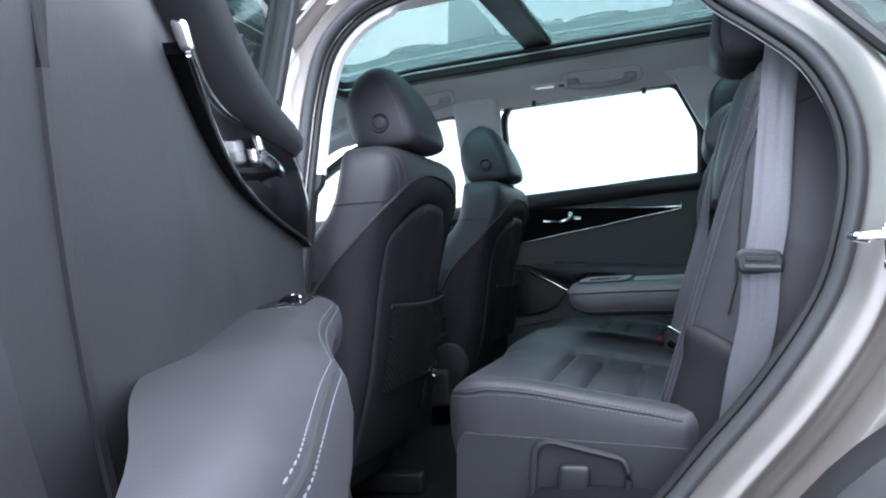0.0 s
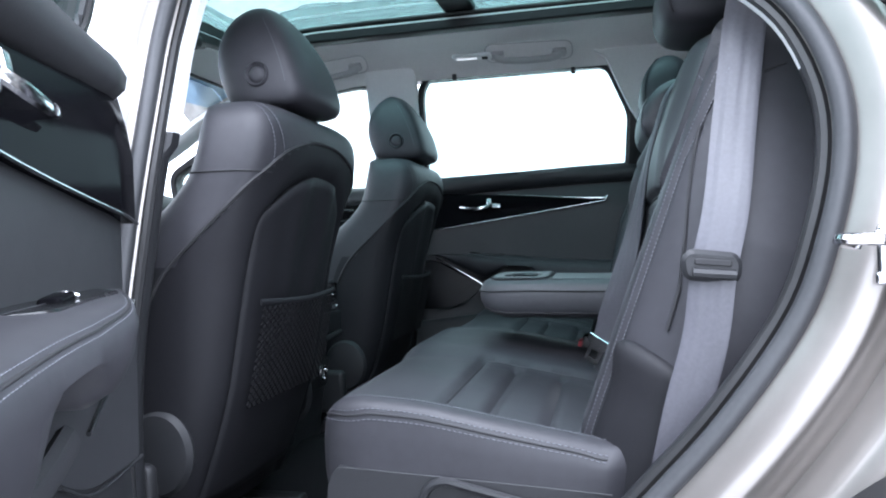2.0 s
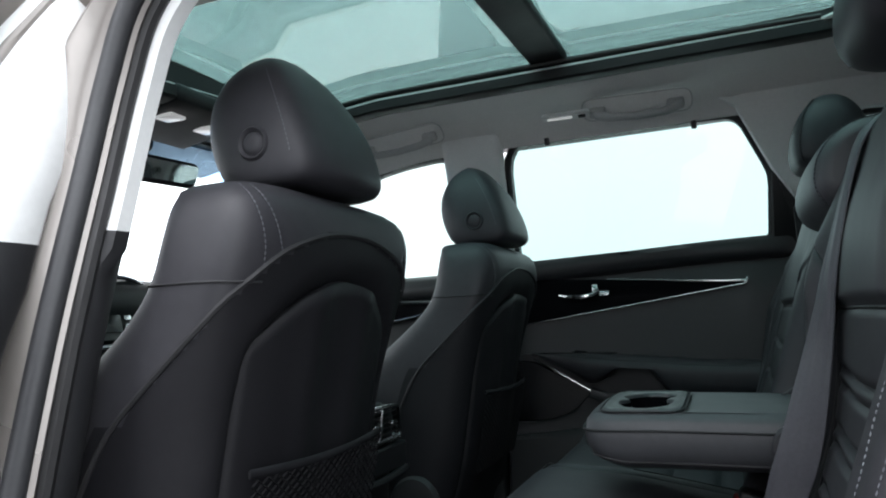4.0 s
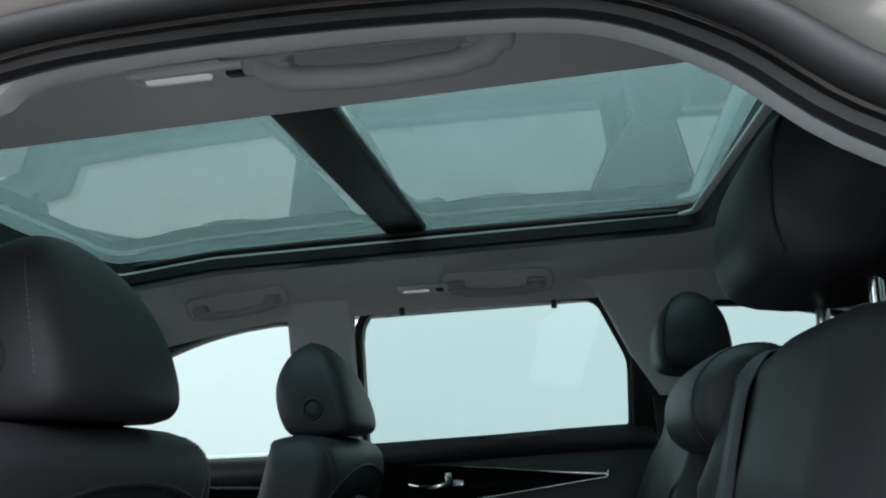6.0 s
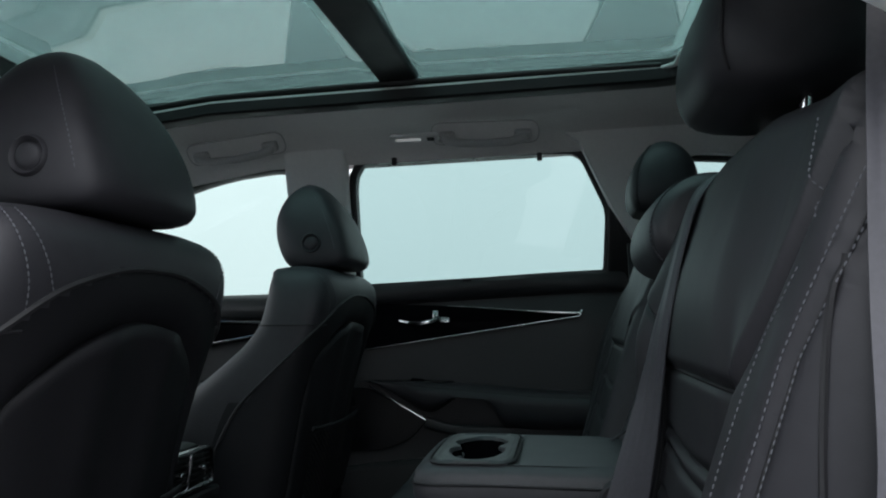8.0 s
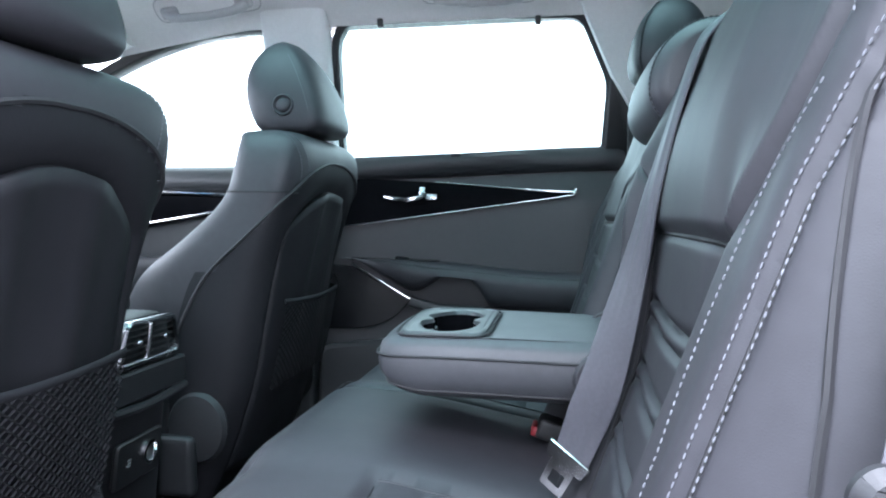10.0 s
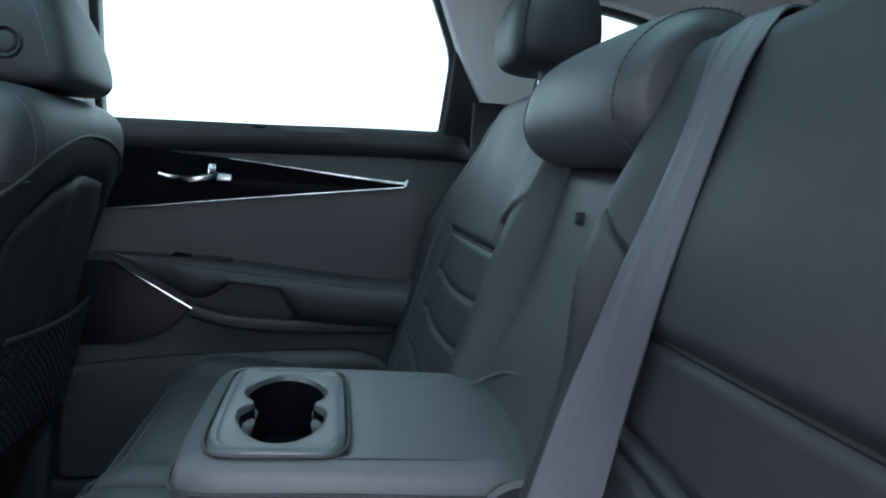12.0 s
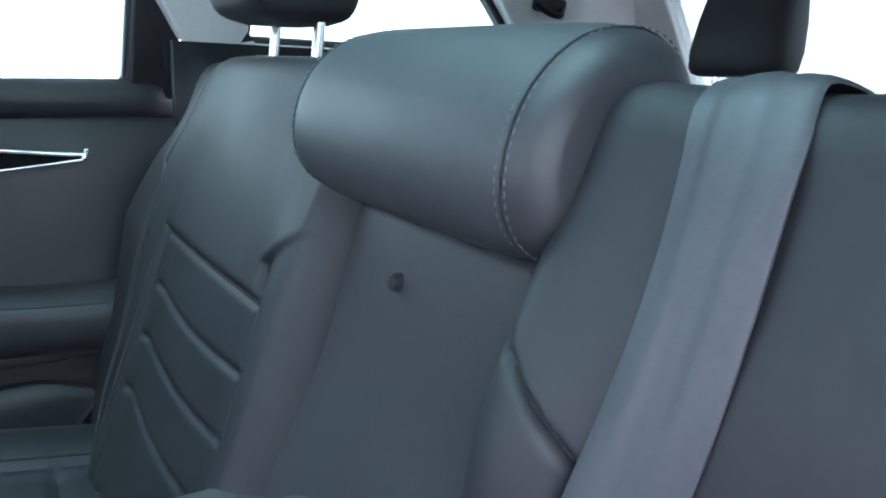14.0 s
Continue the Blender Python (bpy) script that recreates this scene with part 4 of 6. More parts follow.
# ---- front seats ----
def front_seat(yc, label):
    """A front seat with its headrest, seen from behind; the side button of the headrest faces the driver's side."""
    t = thing("front_seat", label, "car seat", "front seats", place=pose(0, yc, 0))
    rear = [(0.52, -0.165), (0.62, -0.122), (0.70, -0.092), (0.78, -0.068), (0.88, -0.048), (0.98, -0.028), (1.08, -0.004), (1.15, 0.016), (1.19, 0.019), (1.215, 0.010), (1.232, -0.018), (1.240, -0.060)]
    fore = [(0.52, -0.36), (0.62, -0.37), (0.72, -0.385), (0.82, -0.385), (0.90, -0.365), (0.97, -0.325), (1.03, -0.244), (1.08, -0.180), (1.12, -0.146), (1.17, -0.132), (1.215, -0.126), (1.232, -0.125), (1.240, -0.10)]
    wide = [(0.52, 0.200), (0.62, 0.214), (0.75, 0.224), (0.88, 0.226), (1.00, 0.222), (1.08, 0.216), (1.14, 0.213), (1.19, 0.204), (1.215, 0.190), (1.232, 0.162), (1.240, 0.105)]
    def surf(q, z, out=0.0):
        xr, xf, w = curve_at(rear, z), curve_at(fore, z), curve_at(wide, z)
        c, d = math.cos(q), math.sin(q)
        e = 0.50 - 0.06 * smooth01(1.0, 1.15, z) if c > 0 else 0.55
        u, v = math.copysign(abs(c) ** e, c), math.copysign(abs(d) ** e, d)
        x, y = (xr + xf) / 2 + ((xr - xf) / 2 + out) * u, (w + out) * v
        if c < 0:
            x += 0.075 * (1 - smooth01(0.35, 0.85, abs(v))) * smooth01(1.15, 0.98, z) * (-u)
        else:
            # the back is drawn in under an arched fold
            arch = 1.150 - 0.12 * (y / 0.2) ** 2
            x -= 0.018 * smooth01(0.180, 0.145, abs(y)) * smooth01(arch, arch - 0.04, z) * max(0.0, u)
        return x, y, z
    turns = np.linspace(0, 2 * math.pi, 96, endpoint=False)
    rings = [[surf(q, z) for q in turns] for z in list(np.linspace(0.55, 1.18, 60)) + [1.193, 1.205, 1.216, 1.225, 1.232, 1.237, 1.240]]
    back = mesh_part("backrest", *loft(rings), LEATHER, t, "black leather backrest")
    # the skin behind the arched seam is darker than the rest
    back.data.materials.append(BACK_SKIN)
    for face in back.data.polygons:
        c = face.center
        if c.z < 1.178 and c.x > (curve_at(rear, c.z) + curve_at(fore, c.z)) / 2:
            lim = float(np.interp(c.z, [0.64, 0.95, 1.04, 1.09, 1.125, 1.15, 1.165, 1.180], [90, 89, 82, 66, 42, 25, 12, 0]))
            if math.asin(min(1.0, (abs(c.y) / curve_at(wide, c.z)) ** 2.05)) < radians(lim):
                face.material_index = 1
    # dark shell set into the back
    rows = []
    for k in range(30):
        u = k / 29
        row = []
        for a in np.linspace(-1, 1, 25):
            y = 0.160 * a
            arch = 1.145 - 0.12 * (y / 0.2) ** 2
            z = 0.60 + (arch - 0.02 - 0.60) * u
            bow = 0.014 * math.exp(-((abs(y) - 0.055) / 0.022) ** 2) * smooth01(0.78, 0.95, z)
            x = curve_at(rear, z) - 0.012 - 0.018 * (abs(a) ** 4) + bow * 0.5
            row.append((x, y, z))
        rows.append(row)
    shell = mesh_part("back_panel", *strip(rows), BACK_PANEL, t, "dark hard back panel")
    m = shell.modifiers.new("thick", "SOLIDIFY")
    m.thickness = 0.012
    # seams: across the flank, the arch over the back, shoulder stitching, both sides
    for sgn in (1, -1):
        path = [surf(sgn * radians(q), 1.116 + 0.00004 * q, 0.0005) for q in np.linspace(36, 125, 30)]
        mesh_part("cross_seam", *tube(path, 0.0017, seg=6), SEAM, back, "dark cross seam")
        for off in (0, 17):
            path = [surf(sgn * radians(curve_at([(1.12, 36), (1.16, 40), (1.195, 50), (1.225, 66)], z) - off * (1 - 0.3 * smooth01(1.12, 1.16, z))), z, 0.0006) for z in np.linspace(1.226, 1.126 + off * 0.001, 24)]
            mesh_part("stitching", *stitches(path, (0.0042, 0.0008), 0.0062), STITCH, back, "grey shoulder stitching")
    path = []
    for k in np.linspace(-1, 1, 110):
        z = curve_at([(0.0, 1.180), (0.25, 1.165), (0.42, 1.150), (0.52, 1.125), (0.60, 1.09), (0.68, 1.04), (0.78, 0.95), (1.0, 0.64)], abs(k))
        q = curve_at([(0.0, 0), (0.25, 12), (0.42, 25), (0.52, 42), (0.60, 66), (0.68, 82), (0.78, 89), (1.0, 90)], abs(k))
        path.append(surf(math.copysign(radians(q), k), z, 0.0006))
    mesh_part("arch_seam", *tube(path, 0.0034, seg=6), SEAM, back, "dark arched seam")
    # net pocket low on the back: cords woven into a diamond mesh, with a hem
    def net_x(y, z):
        return curve_at(rear, z) + 0.006 + 0.012 * (1 - (y / 0.17) ** 2) * smooth01(0.70, 0.90, z)
    pieces = []
    for r in range(28):
        z0 = 0.750 + 0.0058 * r
        pts = [(net_x(y, z0), y, z0 + 0.0024 * math.cos(k * math.pi + r * math.pi)) for k, y in enumerate(np.linspace(-0.148, 0.148, 38))]
        rows = [[(p[0], p[1], p[2] - 0.0013) for p in pts], [(p[0] + 0.0016, p[1], p[2]) for p in pts], [(p[0], p[1], p[2] + 0.0013) for p in pts]]
        pieces.append(strip(rows))
    mesh_part("net_pocket", *merge(*pieces), NET, t, "black net map pocket")
    hem = [(net_x(y, 0.915) - 0.001, y, 0.918 - 0.006 * math.cos(y * 10)) for y in np.linspace(-0.152, 0.152, 20)]
    mesh_part("pocket_hem", *tube(hem, 0.0020, seg=8, flat=2.5), BACK_PANEL, t, "black pocket hem")
    # cushion, base and recliner covers
    def cush(x, y, z):
        z += 0.03 * smooth01(0.14, 0.22, abs(y)) + 0.03 * smooth01(-0.55, -0.75, x)
        return x, y, z
    mesh_part("cushion", *rbox((0.50, 0.50, 0.14), 0.05, (12, 12, 4), (-0.52, 0, 0.68), cush), LEATHER, t, "black leather seat cushion")
    mesh_part("seat_base", *rbox((0.46, 0.44, 0.12), 0.03, (6, 6, 2), (-0.48, 0, 0.56)), PLASTIC, t, "dark plastic seat base")
    for sgn in (1, -1):
        cover = []
        for y, r in ((0.0, 0.02), (0.002, 0.052), (0.016, 0.058), (0.026, 0.052), (0.030, 0.03)):
            cover.append([(-0.175 + r * math.cos(q), sgn * (0.205 + y), 0.695 + 1.15 * r * math.sin(q)) for q in np.linspace(0, 2 * math.pi, 28, endpoint=False)])
        mesh_part("recliner_cover", *loft(cover), PLASTIC, t, "dark plastic recliner cover")
        mesh_part("side_shield", *rbox((0.50, 0.03, 0.11), 0.014, (8, 2, 3), (-0.42, sgn * 0.238, 0.63)), PLASTIC, t, "dark plastic side shield")
        mesh_part("seat_rail", *rbox((0.56, 0.04, 0.05), 0.01, (4, 1, 1), (-0.40, sgn * 0.17, 0.475)), BLACK, t)
    # headrest
    hr = [(1.238, 0.006), (1.243, 0.020), (1.258, 0.028), (1.30, 0.020), (1.34, 0.004), (1.37, -0.013), (1.40, -0.036), (1.42, -0.060), (1.429, -0.082)]
    hf = [(1.238, -0.108), (1.243, -0.120), (1.258, -0.134), (1.30, -0.150), (1.34, -0.153), (1.37, -0.146), (1.40, -0.130), (1.42, -0.108), (1.429, -0.092)]
    hw = [(1.238, 0.090), (1.243, 0.100), (1.265, 0.106), (1.31, 0.104), (1.345, 0.096), (1.375, 0.082), (1.40, 0.062), (1.42, 0.036), (1.429, 0.010)]
    rings, edge = [], []
    for z in [1.238, 1.240, 1.243, 1.248, 1.255, 1.263] + list(np.linspace(1.273, 1.395, 22)) + [1.402, 1.409, 1.415, 1.420, 1.424, 1.427, 1.429]:
        xr, xf, w = curve_at(hr, z), curve_at(hf, z), curve_at(hw, z)
        ring = []
        for q in np.linspace(0, 2 * math.pi, 64, endpoint=False):
            c, d = math.cos(q), math.sin(q)
            e = 0.24 if c > 0 else 0.70
            u, v = math.copysign(abs(c) ** e, c), math.copysign(abs(d) ** e, d)
            ring.append(((xr + xf) / 2 + (xr - xf) / 2 * u - 0.012 * abs(v) ** 2 * (u > 0), w * v, z))
        rings.append(ring)
        edge.append(((xr + xf) / 2 + (xr - xf) / 2 * 0.93 - 0.008, w * 0.94, z))
    head = mesh_part("headrest", *loft(rings), LEATHER, t, "black leather headrest")
    for sgn in (1, -1):
        path = [(p[0] - 0.016, sgn * (p[1] + 0.0045), p[2]) for p in edge[6:28]]
        mesh_part("stitching", *stitches(path, (0.004, 0.0007), 0.0062), STITCH, head, "grey headrest stitching")
    for sgn in (1, -1):
        mesh_part("post", *tube([(-0.06, sgn * 0.06, 1.20), (-0.06, sgn * 0.06, 1.26)], 0.006), CHROME, head, "steel headrest post")
    # round adjuster button on the flank
    btn = []
    for y, r in ((0.004, 0.021), (-0.003, 0.021), (-0.006, 0.0185), (-0.003, 0.0155), (-0.0005, 0.0145), (-0.004, 0.013), (-0.006, 0.010), (-0.0065, 0.004)):
        btn.append([(-0.052 + r * math.cos(q), -0.104 + y, 1.287 + r * math.sin(q)) for q in np.linspace(0, 2 * math.pi, 28, endpoint=False)])
    mesh_part("adjuster_button", *loft(btn), LEATHER, head, "round dark adjuster button")
    return t


seat = front_seat(-0.395, "black leather driver's seat with a net pocket")
twin = copy_thing(seat, pose(0, 0.395, 0))
twin["label"] = "black leather passenger seat beside the closed doors"


# ---- rear seats ----
LEAN = radians(20)


def back_point(a, h, n, yc):
    """From seat-back coordinates (across, up the back, towards the front) into the car."""
    return (0.436 + h * math.sin(LEAN) - n * math.cos(LEAN), yc + a, 0.72 + h * math.cos(LEAN) + n * math.sin(LEAN))


def insert_edge(h, outward=True, side=-1):
    """Half the width of the insert at a height up the back: a shield that widens above the panel seam."""
    if outward and side > 0:
        return 0.172 + 0.115 * smooth01(0.355, 0.47, h) + 0.45 * max(0.0, h - 0.44)
    return 0.166 + 0.62 * max(0.0, h - 0.362) if outward else 0.160 + 1.35 * max(0.0, h - 0.405)


def wing_reach(h):
    """How far out the bolster beside the open door reaches at a height up the back."""
    return float(np.interp(h, [0.0, 0.25, 0.33, 0.40, 0.45, 0.50, 0.56, 0.62], [0.318, 0.318, 0.314, 0.298, 0.285, 0.272, 0.256, 0.245]))


def drawn_in(b, h):
    return b if b < 0.17 else 0.17 + (b - 0.17) * (wing_reach(h) - 0.17) / 0.148


def let_out(b, h):
    """The reverse of drawn_in: where a line must be laid to end up at b."""
    return 0.17 + (b - 0.17) * 0.148 / (wing_reach(h) - 0.17)


def inner_row(h):
    """The stitched row beside the insert of the seat at the open door."""
    return float(np.interp(h, [0.0, 0.24, 0.275, 0.32, 0.37, 0.41, 0.444, 0.465], [0.215, 0.209, 0.201, 0.199, 0.202, 0.210, 0.228, 0.237]))


def bolster_line(h, off=0.0):
    """The seam down the outer bolster beside the open door."""
    return let_out(0.251 + off + 0.14 * max(0.0, h - 0.40), h)


def rear_shape(side):
    """How a flat block becomes an outer rear backrest; side: -1 or 1, where its door is."""
    wing = 0.318 if side < 0 else 0.370

    def fn(a0, h, n, yc):
        outward = a0 * side > 0
        a = a0 * ((wing if outward else 0.238) / 0.29)
        b, e = abs(a), insert_edge(h, outward, side)
        front = smooth01(-0.085, -0.03, n)
        if outward:
            r = drawn_in(b, h) if side < 0 else b
            rise = -0.012 * smooth01(0.10, 0.18, r) - 10 * max(0.0, r - 0.225) ** 2
            if side > 0:
                # a full bolster that swells out beside the door
                rise = (np.interp(h, [0, 0.12, 0.20, 0.35, 0.45, 0.52, 0.60], [-0.02, 0, 0.004, 0.028, 0.018, 0.0, -0.012]) - 0.010) * smooth01(0.16, 0.32, b)
        else:
            rise = 0.010 * math.exp(-((b - 0.190) / 0.03) ** 2) * smooth01(0.56, 0.36, h) - 0.35 * max(0.0, b - 0.205) * (0.2 if side < 0 else 1)
            if side < 0:
                rise += smooth01(0.13, 0.21, b) * (0.014 * smooth01(0.30, 0.40, h) + 0.013 * smooth01(0.60, 0.34, h) * smooth01(0.05, 0.25, h))
        n2 = n + front * (rise + 0.008 * math.cos(min(b, 0.2) * 7))
        if outward and side < 0:
            n2 -= 0.11 * (1 - front) * smooth01(0.20, 0.30, b)
        # the insert lies deeper than the outer bolster low down
        n2 -= (0.050 if side < 0 else 0.012) * smooth01(0.48, 0.20, h) * smooth01(0.178, 0.140, a * side) * (1 - 0.5 * smooth01(0.15, 0.20, -a * side))
        inset = smooth01(e, e - 0.012, b) * (1 if outward else 1 - 0.9 * smooth01(0.40, 0.47, h) * smooth01(0.14, 0.20, b))
        for hl in (0.300, 0.232, 0.162):
            hh = hl - 0.010 * math.cos(a * 9)
            n2 -= (1.0 if side < 0 else 0.5) * front * inset * (0.008 * math.exp(-((h - hh) / 0.005) ** 2) + (0.006 if side < 0 else 0.0) * math.exp(-((h - hh + 0.019) / 0.005) ** 2))
        hu = 0.366
        n2 += front * inset * (0.007 * smooth01(hu - 0.003, hu + 0.012, h) - 0.005 * math.exp(-((h - hu) / 0.005) ** 2))
        n2 -= front * 0.008 * math.exp(-((b - e) / 0.0055) ** 2) * (1 if outward else smooth01(0.47, 0.43, h) if side < 0 else smooth01(0.42, 0.38, h))
        if outward:
            seam = bolster_line(h) if side < 0 else 0.249 + 0.2 * max(0.0, h - 0.4)
            n2 -= front * 0.006 * math.exp(-((b - seam) / 0.005) ** 2)
        if outward:
            aa = math.copysign(drawn_in(b, h), a) if side < 0 else a * (1 - 0.105 * smooth01(0.36, 0.50, h))
        else:
            aa = a * (1 - 0.02 * smooth01(0.45, 0.60, h))
        drop = 0.009 * smooth01(0.45, 0.60, h) * smooth01(0.02, 0.12, b) if side < 0 and not outward else 0.0
        return back_point(aa, h - drop, n2, yc)
    return fn


def rear_headrest(t, yc, small=1.0):
    rings = []
    keys_r = [(1.312, 0.715), (1.32, 0.738), (1.345, 0.752), (1.39, 0.752), (1.43, 0.742), (1.46, 0.722), (1.478, 0.70), (1.486, 0.68)]
    keys_f = [(1.312, 0.625), (1.32, 0.592), (1.345, 0.575), (1.39, 0.577), (1.43, 0.592), (1.46, 0.618), (1.478, 0.645), (1.486, 0.67)]
    keys_w = [(1.312, 0.078), (1.32, 0.098), (1.345, 0.110), (1.39, 0.111), (1.43, 0.101), (1.46, 0.078), (1.478, 0.046), (1.486, 0.014)]
    for z in [1.312, 1.314, 1.317, 1.322, 1.33, 1.34] + list(np.linspace(1.352, 1.455, 18)) + [1.462, 1.469, 1.475, 1.480, 1.484, 1.486]:
        xr, xf, w = curve_at(keys_r, z), curve_at(keys_f, z), curve_at(keys_w, z)
        ring = []
        for q in np.linspace(0, 2 * math.pi, 56, endpoint=False):
            c, d = math.cos(q), math.sin(q)
            u, v = math.copysign(abs(c) ** 0.6, c), math.copysign(abs(d) ** 0.55, d)
            x = (xr + xf) / 2 + (xr - xf) / 2 * u + (0.010 * (1 - v * v) if c < 0 else 0)
            ring.append((0.668 + (x - 0.668) * small - 0.04 * (1 - small), yc + w * v * small, 1.410 + (z - 1.410) * (0.4 + 0.6 * small) - 0.03 * (1 - small)))
        rings.append(ring)
    head = mesh_part("headrest", *loft(rings), LEATHER, t, "raised black leather headrest")
    for sgn in (1, -1):
        path = [(r[20 if sgn > 0 else 36][0] - 0.001, r[20 if sgn > 0 else 36][1] + 0.0008 * sgn, r[20][2]) for r in rings[4:26]]
        mesh_part("seam", *tube(path, 0.0018, seg=6), SEAM, head)
        mesh_part("post", *tube([(0.668, yc + sgn * 0.062, 1.25), (0.676, yc + sgn * 0.062, 1.33)], 0.0062, seg=10), CHROME, head, "steel headrest post")
        mesh_part("post_collar", *rbox((0.030, 0.030, 0.014), 0.006, (2, 2, 1), (0.664, yc + sgn * 0.062, 1.278)), BLACK, head)


def rear_seat(side, yc, head_y, label):
    t = thing("passenger_seat", label, "car seat", "rear seats")
    fn = rear_shape(side)
    inner = lambda a0, h, n: fn(a0, h, n, yc)
    scale = lambda sgn: 0.29 / ((0.318 if side < 0 else 0.370) if sgn == side else 0.238)
    back = mesh_part("backrest", *rbox((0.58, 0.605, 0.15), 0.032, (150, 190, 4), (0, 0.3025, -0.075), inner), LEATHER, t, "dark leather backrest with channelled insert")
    for sgn in (1, -1):
        top = 0.53 if sgn == side else (0.440 if side < 0 else 0.405)
        path = [np.array(inner(sgn * insert_edge(h, sgn == side, side) * scale(sgn), h, 0.0010)) for h in np.linspace(0.03, top, 70)]
        mesh_part("insert_seam", *tube(path, 0.0028, seg=6), SEAM, back)
        if sgn == side:
            top = 0.53 if side < 0 else 0.33
            rows = ([lambda h: let_out(inner_row(h), h), lambda h: bolster_line(h, -0.0065), lambda h: bolster_line(h, 0.0065)] if side < 0
                    else [lambda h: 0.192, lambda h: 0.241, lambda h: 0.256])
            for k, row in enumerate(rows):
                path = [np.array(inner(sgn * row(h) * scale(sgn), h, 0.0010)) for h in np.linspace(0.02, 0.464 if side < 0 and k == 0 else top, 80)]
                mesh_part("stitching", *stitches(path, (0.0034, 0.00075), 0.0056), THREAD if side < 0 else STITCH, back, "fine stitching on the side bolster")
            if side < 0:
                # top stitching of the shield, and the seam along the edge of the bolster
                path = [np.array(inner(sgn * let_out(np.interp(h, [0.49, 0.526, 0.58], [0.238, 0.222, 0.20]), h) * scale(sgn), h, 0.0010)) for h in np.linspace(0.492, 0.575, 24)]
                mesh_part("stitching", *stitches(path, (0.0034, 0.00075), 0.0056), THREAD, back, "fine stitching on the shield")
                path = [np.array(inner(sgn * let_out(np.interp(h, [0.10, 0.25, 0.306, 0.352, 0.416, 0.47], [0.302, 0.297, 0.289, 0.280, 0.268, 0.260]), h) * scale(sgn), h, 0.0006)) for h in np.linspace(0.20, 0.47, 40)]
                mesh_part("edge_seam", *tube(path, 0.0024, seg=6), SEAM, back)
            path = [np.array(inner(sgn * (bolster_line(h) if side < 0 else 0.2485) * scale(sgn), h, 0.0006)) for h in np.linspace(0.02, top, 80)]
            mesh_part("bolster_seam", *tube(path, 0.0013, seg=6), SEAM, back)
    path = [np.array(inner(a, 0.366, 0.0002)) for a in np.linspace(-insert_edge(0.366, side < 0) * scale(-1), insert_edge(0.366, side > 0) * scale(1), 30)]
    mesh_part("panel_seam", *tube(path, 0.0022, seg=6), SEAM, back)
    if side < 0:
        mesh_part("flank_slit", *tube([(0.690, -0.6355, 1.196), (0.703, -0.6335, 1.201), (0.716, -0.630, 1.205)], 0.0014, seg=6), SEAM, t, "dark slit in the flank")
        # dark cover round the foot of the outer bolster
        cover = rbox((0.054, 0.205, 0.175), 0.022, (10, 16, 8), (-0.264, 0.070, -0.076), lambda a, h, n: inner(a, h + 0.30 * (a + 0.250), n + 0.012 * smooth01(0.10, 0.172, h)))
        mesh_part("lower_cover", *cover, BACK_PANEL, t, "dark vinyl cover round the foot")
    rear_headrest(t, head_y, 1.0 if side < 0 else 0.80)
    return t


rear_seat(-1, -0.372, -0.372, "dark leather rear seat beside the open door")
rear_seat(1, 0.345, 0.372, "dark leather rear seat beside the closed door")


